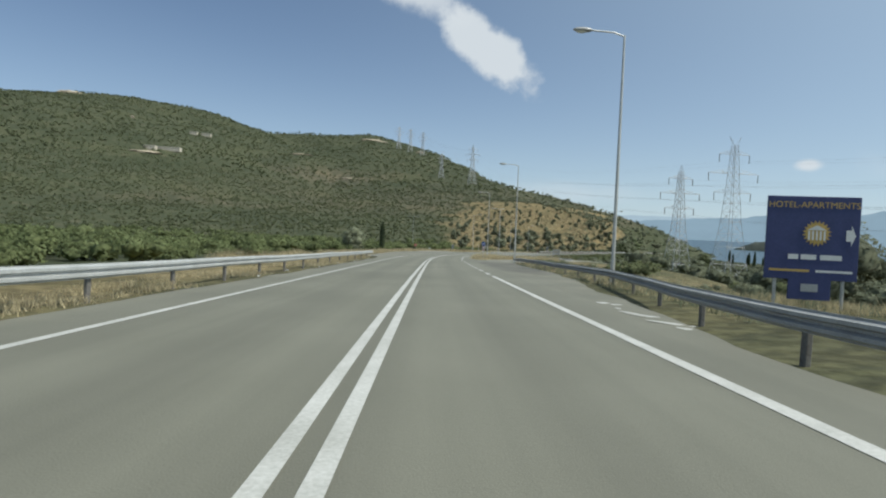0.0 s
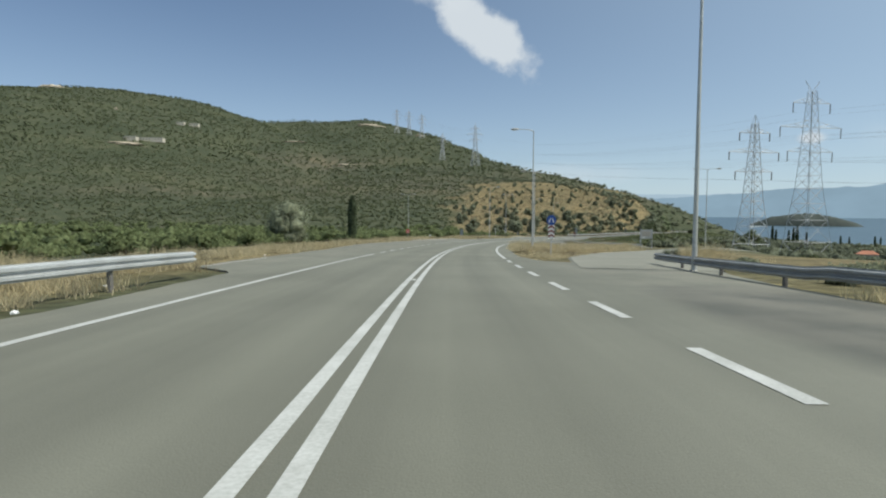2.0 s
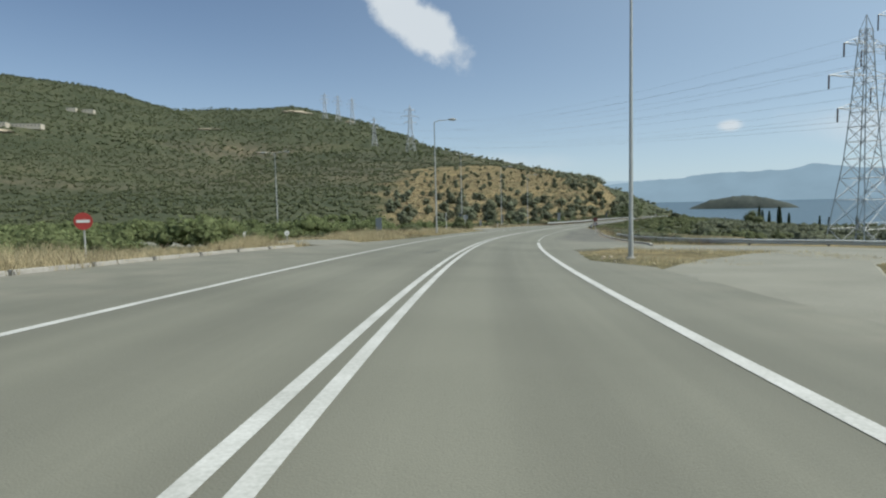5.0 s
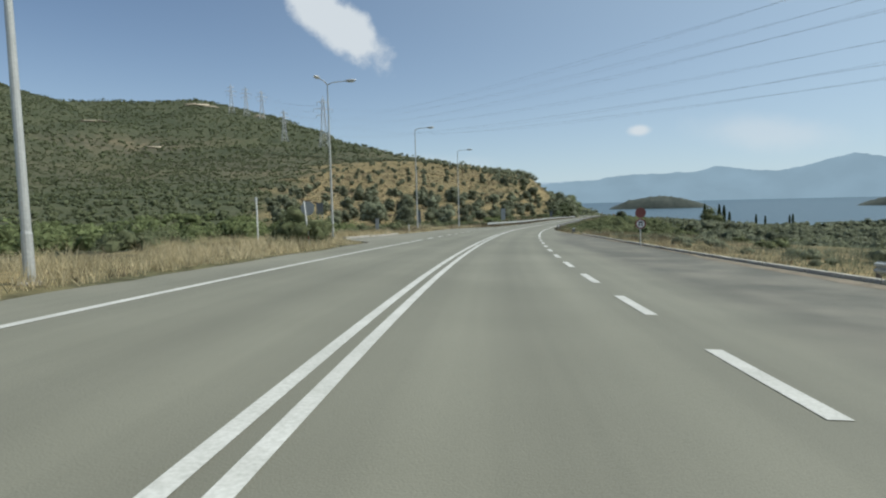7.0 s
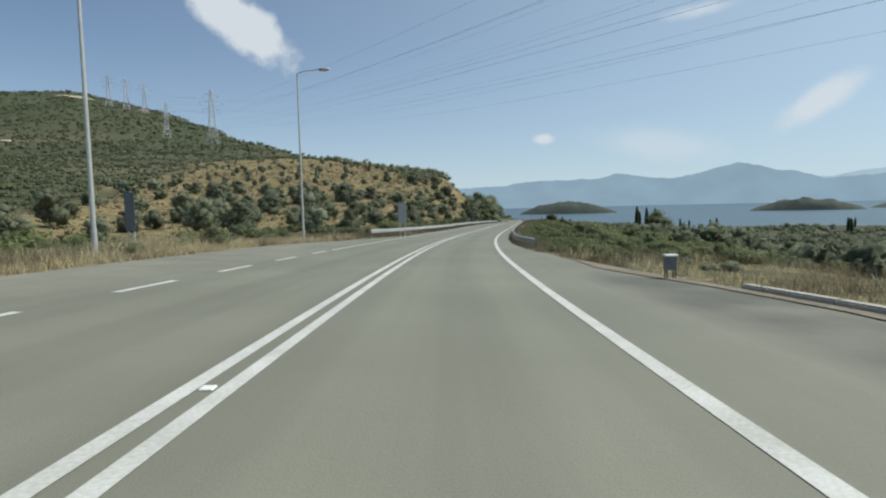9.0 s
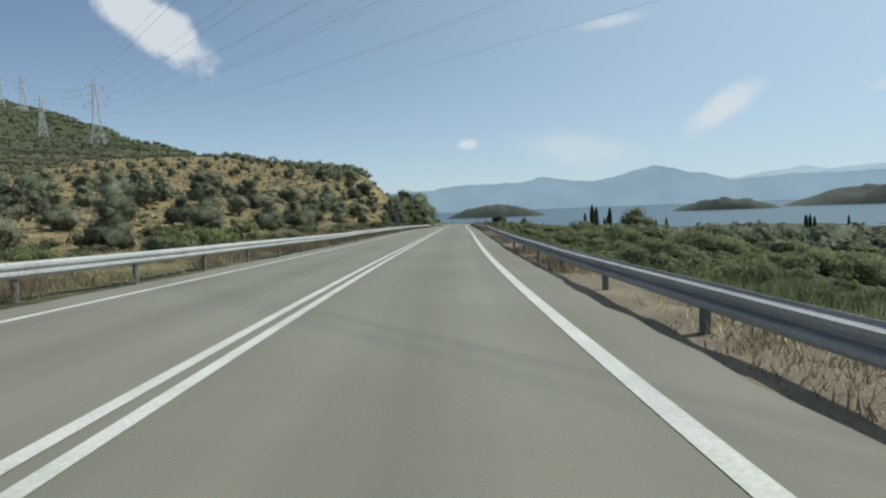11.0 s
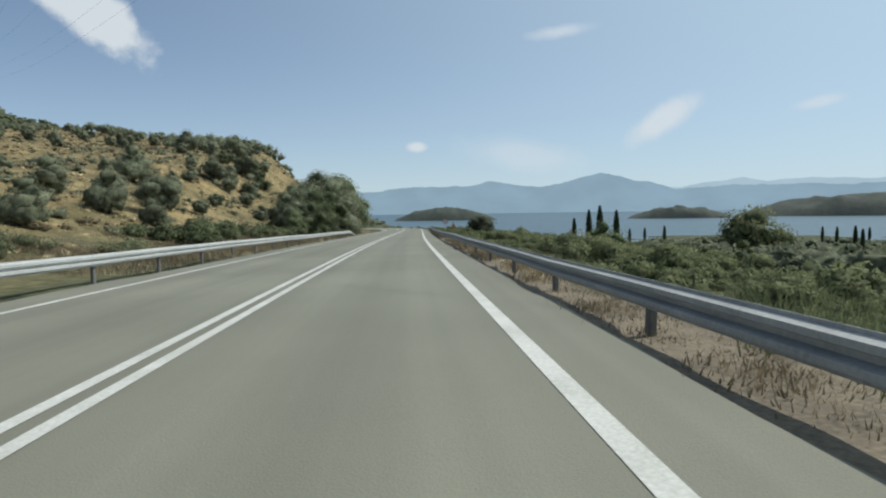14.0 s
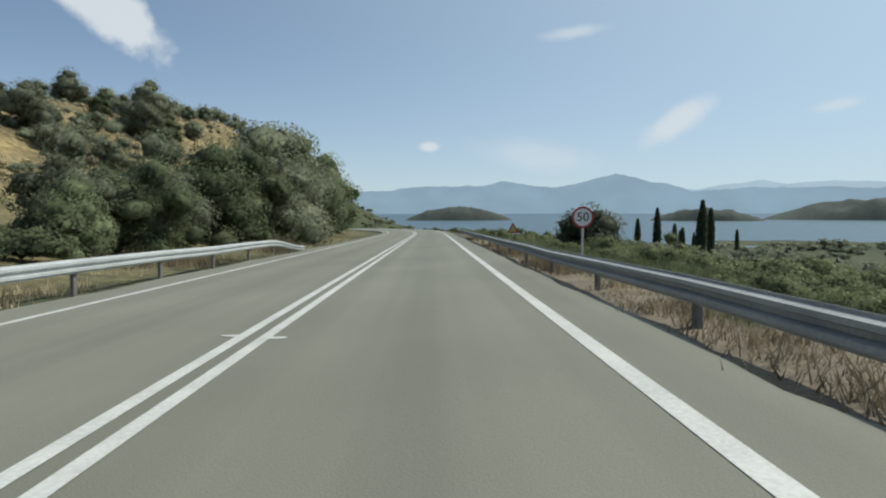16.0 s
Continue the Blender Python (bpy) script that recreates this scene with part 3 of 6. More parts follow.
def island(name, az, dist, width, height, mat, label, seed, depth=0.35, skew=0.0):
    n, m = 60, 14
    verts, faces = [], []
    a = radians(az)
    c = Vector((70 + dist * math.sin(a), 250 + dist * math.cos(a), SEA))
    ux, uy = Vector((math.cos(a), -math.sin(a), 0)), Vector((math.sin(a), math.cos(a), 0))
    for j in range(m + 1):
        for i in range(n + 1):
            u, v = 2 * i / n - 1, 2 * j / m - 1
            f = max(0.0, 1 - abs(u - skew * (1 - abs(u))) ** 1.8) * max(0.0, 1 - v * v)
            h = height * f ** 0.8 * (1 + 0.16 * float(value_noise(u * 5, v * 2, 1.0, seed)) + 0.08 * float(value_noise(u * 17, v * 5, 1.0, seed + 1))) - 1.0
            p = c + ux * (u * width / 2) + uy * (v * width * depth / 2)
            verts.append((p.x, p.y, SEA + h))
    for j in range(m):
        faces += [(j * (n + 1) + i, j * (n + 1) + i + 1, (j + 1) * (n + 1) + i + 1, (j + 1) * (n + 1) + i) for i in range(n)]
    return tagged(mesh_of(name, verts, faces, mat, smooth=True), label, "island", kind="structure")


ISLE = material("island_scrub", (0.03, 0.04, 0.034), (0.06, 0.07, 0.058), 0.9, 0.02, 0.12, 0.0)
island("island", 34.3, 1305, 215, 27, ISLE, "low wooded island in the sea", 31)
island("island", 54.6, 1251, 190, 22, ISLE, "low wooded island in the sea", 33)
island("headland", 68.0, 1450, 450, 42, ISLE, "long wooded headland beyond the bay", 35)

# ---- crash barriers ----
def rail_run(name, path, label, steel, side, spacing=4.0, dive=False, low=0.0):
    """A W-beam barrier along (s, d) points, with a post at every joint; dive lets its far end bend down into the ground; low: how deep it has sunk into the raised verge."""
    fine = []
    for (s0, d0), (s1, d1) in zip(path[:-1], path[1:]):
        n = max(1, int(math.hypot(s1 - s0, d1 - d0)))
        fine += [(s0 + (s1 - s0) * k / n, d0 + (d1 - d0) * k / n) for k in range(n)]
    fine.append(path[-1])
    pts = [Vector(road(a, b)) for a, b in fine]
    for q, (a, b) in zip(pts, fine):
        if abs(b) > 9.2:
            q.z = max(q.z - 0.6, float(ground_height(np.array([q.x]), np.array([q.y]))[0]))
    length = [0.0]
    for a, b in zip(pts[:-1], pts[1:]):
        length.append(length[-1] + (b - a).length)
    total = length[-1]

    def at(u):
        u = min(max(u, 0), total)
        k = min(int(np.searchsorted(length, u, side="right")) - 1, len(pts) - 2)
        f = (u - length[k]) / max(1e-6, length[k + 1] - length[k])
        t = (pts[k + 1] - pts[k]).normalized()
        return pts[k].lerp(pts[k + 1], f), t

    root = new(name)
    root.matrix_world = Matrix.Translation(pts[0])
    tagged(root, label, "crash barrier")
    inv = root.matrix_world.inverted()
    prof = [(0.0, 0.40), (0.0, 0.43), (0.08, 0.455), (0.08, 0.505), (0.0, 0.535), (0.0, 0.575), (0.08, 0.605), (0.08, 0.655), (0.0, 0.68), (0.0, 0.71)]
    w, n = len(prof), max(1, int(round(total / spacing)))
    bm = bmesh.new()
    bmesh.ops.create_cube(bm, size=1, matrix=Matrix.Translation((0, 0, 0.1)) @ Matrix.Diagonal((0.09, 0.13, 1.1, 1)))
    bmesh.ops.bevel(bm, geom=bm.edges[:], offset=0.015, segments=1, affect="EDGES")
    first = part("post", bm, POST, root)
    wob = np.random.RandomState(int(total * 10))
    tilts = wob.randn(n + 2) * 0.012
    for k in range(n):
        a, b = total * k / n, total * (k + 1) / n
        verts, faces = [], []
        for q in range(5):
            u = a + (b - a) * q / 4 + (0.06 if q == 4 else 0)
            p0, t = at(u)
            right = Vector((t.y, -t.x, 0)).normalized() * side
            drop = 0.55 * smooth01(np.array((u - total + 9) / 9.0)) if dive else 0.0
            sway = tilts[k] + (tilts[k + 1] - tilts[k]) * q / 4
            for off, h in prof:
                verts.append(inv @ (p0 + right * (off + 0.003 * (k % 2)) + Vector((0, 0, h - 0.02 - low - float(drop) + sway))))
        for q in range(4):
            faces += [(q * w + j, q * w + j + 1, (q + 1) * w + j + 1, (q + 1) * w + j) for j in range(w - 1)]
        beam = mesh_of("beam", verts, faces, steel, root)
        sol = beam.modifiers.new("thickness", "SOLIDIFY")
        sol.thickness = 0.006
        p0, t = at(a)
        right = Vector((t.y, -t.x, 0)).normalized() * side
        post = first
        if k:
            post = new("post", first.data)
            post.parent = root
        sunk = low + (0.45 if dive and a > total - 8 else 0.0)
        post.matrix_local = inv @ (Matrix.Translation(p0 - right * 0.05 - Vector((0, 0, 0.02 + sunk))) @ Matrix.Rotation(math.atan2(-t.x, t.y), 4, "Z") @ Matrix.Rotation(wob.randn() * 0.03, 4, "X"))
    return root


rail_run("crash_barrier", [(-40, -6.35), (64.8, -6.35)], "galvanised steel crash barrier beside the road, scrub behind", STEEL, 1)
rail_run("crash_barrier", [(-40, 5.3), (8, 5.55), (13, 6.15), (17, 6.95), (25, 8.0), (36, 8.5), (60, 9.15), (68, 9.5), (75, 10.0)], "grey steel crash barrier on a dry grass verge", SHADED_STEEL, -1, low=0.12)
rail_run("crash_barrier", [(262, -6.4), (280, -5.7), (409, -5.55), (419, -5.9)], "galvanised steel crash barrier below the olive hill", STEEL, 1, dive=True)
rail_run("crash_barrier", [(245, 5.4), (252, 4.92), (446, 4.92), (456, 5.4)], "steel crash barrier along the seaward edge, coloured darker for its shaded face", SHADED_STEEL, -1, low=0.15)
rail_run("crash_barrier", [(183.5, 10.6), (177, 11.1), (166, 12.2), (161, 14.0), (158, 17.5), (156, 24)], "steel crash barrier beside the side road", STEEL, 1, low=0.28)

# ---- street lamps ----
LAMP_STEEL = material("lamp_steel", (0.42, 0.42, 0.4), (0.58, 0.58, 0.55), 0.5, 1.5, 20.0, 0.05, metal=0.5)
LAMP_HEAD = material("lamp_head", (0.3, 0.3, 0.29), (0.45, 0.45, 0.43), 0.5, 3.0, 20.0, 0.05, metal=0.3)
LENS = material("lamp_lens", (0.6, 0.6, 0.56), (0.75, 0.75, 0.7), 0.2, 3.0, 20.0, 0.0)


def tube(name, pts, radii, mat, parent=None, sides=12, label=""):
    """A round tapered bar through points."""
    verts, faces = [], []
    pts = [Vector(q) for q in pts]
    for i, q in enumerate(pts):
        t = (pts[min(i + 1, len(pts) - 1)] - pts[max(i - 1, 0)]).normalized()
        u = t.orthogonal().normalized() if abs(t.z) < 0.99 else Vector((1, 0, 0))
        v = t.cross(u)
        r = radii[i] if hasattr(radii, "__len__") else radii
        for k in range(sides):
            a = 2 * math.pi * k / sides
            verts.append(q + (u * math.cos(a) + v * math.sin(a)) * r)
    n = len(pts)
    for i in range(n - 1):
        for k in range(sides):
            faces.append((i * sides + k, i * sides + (k + 1) % sides, (i + 1) * sides + (k + 1) % sides, (i + 1) * sides + k))
    faces.append(tuple(range(sides))[::-1])
    faces.append(tuple((n - 1) * sides + k for k in range(sides)))
    ob = mesh_of(name, verts, faces, mat, parent, smooth=False)
    if label:
        ob["label"] = label
    return ob


def street_lamp(height, arms, label, lean=0.0):
    """A tapered steel pole on a foot plate; each arm is its reach along local x, or a reach and a turn in degrees."""
    root = new("street_lamp")
    tagged(root, label, "street lamp", "street lamps along the road")
    bm = bmesh.new()
    bmesh.ops.create_cube(bm, size=1, matrix=Matrix.Translation((0, 0, -0.22)) @ Matrix.Diagonal((0.32, 0.32, 0.5, 1)))
    bmesh.ops.bevel(bm, geom=bm.edges[:], offset=0.03, segments=1, affect="EDGES")
    part("foot", bm, CONCRETE, root)
    tube("pole", [(0, 0, 0), (0, 0, 0.9), (0, 0, 0.95), (lean, 0, height)], [0.1, 0.095, 0.085, 0.045], LAMP_STEEL, root)
    for arm in arms:
        reach, turn = arm if isinstance(arm, tuple) else (abs(arm), 0 if arm > 0 else 180)
        m = Matrix.Translation((lean, 0, height)) @ Matrix.Rotation(radians(turn), 4, "Z")
        tube("arm", [m @ Vector(q) for q in ((0, 0, -0.05), (0.3 * reach, 0, 0.1), (reach, 0, 0.16))], 0.035, LAMP_STEEL, root, 8)
        bm = bmesh.new()
        bmesh.ops.create_uvsphere(bm, u_segments=14, v_segments=8, radius=0.5, matrix=m @ Matrix.Translation((reach + 0.3, 0, 0.16)) @ Matrix.Diagonal((0.85, 0.32, 0.22, 1)))
        head = part("head", bm, LAMP_HEAD, root)
        bm = bmesh.new()
        bmesh.ops.create_uvsphere(bm, u_segments=12, v_segments=6, radius=0.5, matrix=m @ Matrix.Translation((reach + 0.36, 0, 0.1)) @ Matrix.Diagonal((0.5, 0.24, 0.16, 1)))
        part("lens", bm, LENS, head, "milky glass lens")
    return root


def stand(ob, s, d, up=0.0, turn=0.0):
    ob.matrix_world = place(s, d, up, turn)
    return ob


for s, d, h, arms in ((25.7, 8.5, 10.6, (-1.5,)), (69.4, 9.6, 11.2, (-1.5,)), (107.4, 6.9, 11.5, (-1.5,)), (143.7, 6.65, 11.2, ((1.5, 180), (1.9, 80))),
                      (191.6, -32.0, 10.4, (-1.4, 1.4)), (150, 33.0, 12.0, (-1.4, 1.4)), (178.3, -7.0, 11.0, (1.5,)), (211.9, -12.0, 11.4, ((1.5, 0), (1.5, -95))), (234.9, -10.4, 11.4, (1.5,)), (254.8, -9.4, 11.2, (1.5,))):
    two = len(arms) > 1
    stand(street_lamp(h, arms, "tall galvanised street lamp with %s on the verge" % ("two arms" if two else "one arm")), s, d, -0.02)

# ---- plants ----
def leaf_material(name, dark, light, spread=0.35):
    """Leaves that vary from one to the next, with a little light coming through."""
    m = bpy.data.materials.new(name)
    m.use_nodes = True
    n, l = m.node_tree.nodes, m.node_tree.links
    b = n["Principled BSDF"]
    b.inputs["Roughness"].default_value, b.inputs["Specular IOR Level"].default_value = 0.75, 0.12
    g, ob = n.new("ShaderNodeNewGeometry"), n.new("ShaderNodeObjectInfo")
    tc, ns = n.new("ShaderNodeTexCoord"), n.new("ShaderNodeTexNoise")
    ns.inputs["Scale"].default_value, ns.inputs["Detail"].default_value = 0.11, 3
    l.new(g.outputs["Position"], ns.inputs["Vector"])
    a = n.new("ShaderNodeMath")
    a.operation = "MULTIPLY_ADD"
    a.inputs[1].default_value = 0.45
    l.new(g.outputs["Random Per Island"], a.inputs[0])
    a2 = n.new("ShaderNodeMath")
    a2.operation = "MULTIPLY_ADD"
    a2.inputs[1].default_value, a2.inputs[2].default_value = 0.9, -0.2
    l.new(ns.outputs["Fac"], a2.inputs[0])
    l.new(a2.outputs[0], a.inputs[2])
    ramp = n.new("ShaderNodeValToRGB")
    ramp.color_ramp.elements[0].color, ramp.color_ramp.elements[1].color = hexa(dark), hexa(light)
    ramp.color_ramp.elements[0].position, ramp.color_ramp.elements[1].position = 0.1, 0.9
    l.new(a.outputs[0], ramp.inputs["Fac"])
    hsv, mr = n.new("ShaderNodeHueSaturation"), n.new("ShaderNodeMapRange")
    mr.inputs["To Min"].default_value, mr.inputs["To Max"].default_value = 1 - spread, 1 + spread
    l.new(ob.outputs["Random"], mr.inputs["Value"])
    l.new(mr.outputs["Result"], hsv.inputs["Value"])
    fine, fr = n.new("ShaderNodeTexNoise"), n.new("ShaderNodeMapRange")
    fine.inputs["Scale"].default_value, fine.inputs["Detail"].default_value = 3.2, 5
    l.new(g.outputs["Position"], fine.inputs["Vector"])
    fr.inputs["From Min"].default_value, fr.inputs["From Max"].default_value = 0.35, 0.65
    fr.inputs["To Min"].default_value, fr.inputs["To Max"].default_value = 0.62, 1.38
    l.new(fine.outputs["Fac"], fr.inputs["Value"])
    hs2 = n.new("ShaderNodeHueSaturation")
    l.new(fr.outputs["Result"], hs2.inputs["Value"])
    l.new(ramp.outputs["Color"], hs2.inputs["Color"])
    l.new(hs2.outputs["Color"], hsv.inputs["Color"])
    l.new(hsv.outputs["Color"], b.inputs["Base Color"])
    tr, mx = n.new("ShaderNodeBsdfTranslucent"), n.new("ShaderNodeMixShader")
    mx.inputs[0].default_value = 0.45
    l.new(hsv.outputs["Color"], tr.inputs["Color"])
    l.new(b.outputs[0], mx.inputs[1])
    l.new(tr.outputs[0], mx.inputs[2])
    l.new(mx.outputs[0], n["Material Output"].inputs[0])
    return m


OLIVE_LEAF = leaf_material("olive_leaf", (0.13, 0.148, 0.094), (0.236, 0.252, 0.174), 0.3)
PALE_LEAF = leaf_material("pale_olive_leaf", (0.2, 0.222, 0.144), (0.36, 0.378, 0.264), 0.0)
BUSH_LEAF = leaf_material("bush_leaf", (0.105, 0.128, 0.062), (0.215, 0.232, 0.125), 0.0)
GREEN_LEAF = leaf_material("green_scrub_leaf", (0.112, 0.14, 0.06), (0.205, 0.236, 0.112), 0.0)
FOOT_LEAF = leaf_material("dark_bush_leaf", (0.084, 0.103, 0.053), (0.168, 0.19, 0.106), 0.0)
MAQUIS = leaf_material("maquis_leaf", (0.098, 0.117, 0.062), (0.18, 0.197, 0.114), 0.0)
PINE_LEAF = leaf_material("oak_leaf", (0.095, 0.12, 0.06), (0.195, 0.222, 0.125), 0.35)
CYPRESS_LEAF = leaf_material("cypress_leaf", (0.05, 0.068, 0.036), (0.105, 0.132, 0.074), 0.15)
STRAW_BLADE = leaf_material("straw_blade", (0.42, 0.355, 0.21), (0.62, 0.535, 0.35), 0.0)
DRY_LEAF = leaf_material("dry_weed", (0.15, 0.12, 0.08), (0.28, 0.23, 0.15), 0.0)
BARK = material("bark", (0.07, 0.055, 0.04), (0.17, 0.14, 0.105), 0.95, 3.0, 20.0, 0.6)


def ball_template(level):
    bm = bmesh.new()
    bmesh.ops.create_icosphere(bm, subdivisions=level, radius=1.0)
    v = np.array([q.co[:] for q in bm.verts])
    f = np.array([[q.index for q in t.verts] for t in bm.faces])
    bm.free()
    return v, f


BALL = {1: ball_template(1), 2: ball_template(2)}


def foliage_mesh(name, centres, sizes, rng, mat, parent, outward, long=1.3, lobes=None, level=1, squash=1.0):
    """Leaf sprays (pointed, mostly facing outward) over the uneven dense hearts of the clumps (x, y, z, radius)."""
    n = len(centres)
    out = outward / (np.linalg.norm(outward, axis=1)[:, None] + 1e-9)
    o = out + 0.5 * rng.randn(n, 3)
    a = np.cross(o, rng.randn(n, 3))
    a /= np.linalg.norm(a, axis=1)[:, None] + 1e-9
    b = np.cross(a, o)
    b /= np.linalg.norm(b, axis=1)[:, None] + 1e-9
    sz = np.asarray(sizes)[:, None]
    face = o / (np.linalg.norm(o, axis=1)[:, None] + 1e-9)
    a, b = a * sz * long, b * sz
    c = np.asarray(centres)
    v = np.stack([c - a - 0.7 * b, c + 0.9 * b, c + a - 0.7 * b], 1).reshape(-1, 3)
    nrm = out * 0.8 + face * 0.35
    nrm /= np.linalg.norm(nrm, axis=1)[:, None] + 1e-9
    normals = np.repeat(nrm, 3, 0)
    loops = [np.arange(3 * n)]
    totals = [np.full(n, 3)]
    if lobes is not None:
        lobes = np.asarray(lobes, float)
        bv, bf = BALL[level]
        m = len(lobes)
        rad = lobes[:, 3][:, None] * (1 + 0.2 * rng.randn(m, len(bv)))
        hn = np.tile(bv, (m, 1)) + 0.35 * rng.randn(m * len(bv), 3)
        hn /= np.linalg.norm(hn, axis=1)[:, None]
        hv = lobes[:, None, :3] + bv[None] * rad[:, :, None] * np.array([1, 1, squash])
        loops.append((3 * n + bf[None] + len(bv) * np.arange(m)[:, None, None]).ravel())
        totals.append(np.full(m * len(bf), 3))
        v = np.concatenate([v, hv.reshape(-1, 3)])
        normals = np.concatenate([normals, hn])
    loops, totals = np.concatenate(loops), np.concatenate(totals)
    me = bpy.data.meshes.new(name)
    me.vertices.add(len(v))
    me.vertices.foreach_set("co", v.ravel().astype(np.float32))
    me.loops.add(len(loops))
    me.loops.foreach_set("vertex_index", loops.astype(np.int32))
    me.polygons.add(len(totals))
    me.polygons.foreach_set("loop_start", (np.cumsum(totals) - totals).astype(np.int32))
    me.polygons.foreach_set("loop_total", totals.astype(np.int32))
    me.polygons.foreach_set("use_smooth", np.ones(len(totals), dtype=bool))
    me.update()
    me.normals_split_custom_set_from_vertices(normals.astype(np.float32))
    me.materials.append(mat)
    ob = new(name, me)
    if parent is not None:
        ob.parent = parent
    return ob


def crown_points(rng, n, lobes, jitter=0.12):
    """Points near the skins of several round lobes (x, y, z, radius)."""
    lobes = np.array(lobes, float)
    w = lobes[:, 3] ** 2
    which = rng.choice(len(lobes), n, p=w / w.sum())
    u = rng.randn(n, 3)
    u /= np.linalg.norm(u, axis=1)[:, None]
    r = lobes[which, 3] * (1.12 - np.abs(rng.randn(n)) * jitter * 2)
    return lobes[which, :3] + u * r[:, None] * np.array([1, 1, 0.85]), u + np.array([0, 0, 0.25])


def broad_tree(name, height, spread, n, leaf, mat, label, category, seed, stems=2, low=0.25, tight=1.0):
    rng = np.random.RandomState(seed)
    root = new(name)
    tagged(root, label, category)
    lobes = []
    for k in range(10):
        a, rr = 2 * math.pi * k / 7 + rng.rand(), tight * spread * (0.2 + 0.22 * rng.rand())
        lobes.append((rr * math.cos(a), rr * math.sin(a), height * (low + 0.2 + 0.5 * rng.rand()), spread * (0.19 + 0.12 * rng.rand()) / tight ** 0.5))
    lobes.append((0, 0, height * 0.8, spread * 0.26))
    lobes.append((0, 0, height * (low + 0.38), spread * 0.34))
    for k in range(stems):
        a = 2 * math.pi * k / max(1, stems) + 0.5
        tip = lobes[k * 3 % len(lobes)]
        pts = [(0.06 * k, 0, -0.3), (0.12 * math.cos(a), 0.12 * math.sin(a), height * 0.15), (0.4 * tip[0], 0.4 * tip[1], height * 0.33), (tip[0], tip[1], tip[2])]
        r = 0.035 * height / max(1, stems) ** 0.5
        tube("trunk", pts, [r * 1.3, r, r * 0.7, r * 0.25], BARK, root, 7)
    for k in range(5):
        a, rr = rng.rand() * 6.28, tight * spread * (0.26 + 0.22 * rng.rand())
        lobes.append((rr * math.cos(a), rr * math.sin(a), height * (low + 0.12 + 0.5 * rng.rand() * (1 - low)) * 0.9, spread * (0.13 + 0.08 * rng.rand())))
    c, out = crown_points(rng, n, lobes)
    hearts = [(q[0], q[1], q[2], q[3] * 0.7) for q in lobes]
    foliage_mesh("crown", c, leaf * (0.6 + 0.8 * rng.rand(n)), rng, mat, root, out, 1.3, hearts, 1, 0.85)
    return root


def cypress(height, seed, label):
    rng = np.random.RandomState(seed)
    root = new("cypress")
    tagged(root, label, "tree", "cypresses near the shore")
    tube("trunk", [(0, 0, -0.4), (0, 0, height * 0.3), (0, 0, height * 0.9)], [0.16, 0.12, 0.03], BARK, root, 7)
    n = 1600
    z = rng.rand(n) ** 0.9
    r = height * 0.075 * np.sin(np.clip(z * 0.93 + 0.07, 0, 1) * math.pi) ** 0.6 * (0.75 + 0.35 * rng.rand(n))
    a = rng.rand(n) * 2 * math.pi
    c = np.stack([r * np.cos(a), r * np.sin(a), height * (0.04 + 0.96 * z)], 1)
    hearts = [(0, 0, height * q, height * 0.066 * math.sin(min(1, q * 0.93 + 0.07) * math.pi) ** 0.6) for q in np.linspace(0.08, 0.9, 16)]
    foliage_mesh("crown", c, 0.09 + 0.13 * rng.rand(n), rng, CYPRESS_LEAF, root, c * (1, 1, 0) + (0, 0, 0.1), 1.8, hearts, 1, 1.6)
    return root


def ground_z(x, y):
    return float(ground_height(np.array([x]), np.array([y]))[0])


def put_tree(proto, x, y, turn, size):
    m = Matrix.Translation((x, y, ground_z(x, y) - 0.1)) @ Matrix.Rotation(turn, 4, "Z")
    ob = copy_thing(proto, m)
    ob.scale = (size, size, size)
    return ob


def road_xy(s, d):
    q = road(s, d)
    return float(q[0]), float(q[1])


# olives of the dry field: five kinds, copied over the slope in loose rows
rng = np.random.RandomState(5)
OLIVES = [broad_tree("olive_tree", 4.0 + 0.3 * k, 4.2 + 0.3 * k, 1150, 0.112, OLIVE_LEAF, "grey-green olive tree on the dry straw slope", "tree", 40 + k, 2 + k % 2, 0.0, 0.75) for k in range(5)]
OLIVES_CLOSE = [broad_tree("olive_tree", 4.1 + 0.3 * k, 3.9 + 0.3 * k, 6500, 0.05, OLIVE_LEAF, "grey-green olive tree on the dry straw slope", "tree", 50 + k, 2, 0.0, 0.75) for k in range(3)]
OAKS = [broad_tree("roadside_tree", 5.2 + 0.45 * k, 4.8 + 0.3 * k, 9500, 0.062, PINE_LEAF if k % 2 else OLIVE_LEAF, "tall bushy green tree on the bank above the road", "tree", 60 + k, 2, -0.08) for k in range(5)]
for o in OLIVES + OLIVES_CLOSE + OAKS:
    o.matrix_world = Matrix.Translation((-400, -400, -60))
taken = []


def free(x, y, r):
    if any((x - a) ** 2 + (y - b) ** 2 < (r + c) ** 2 for a, b, c in taken):
        return False
    taken.append((x, y, r))
    return True


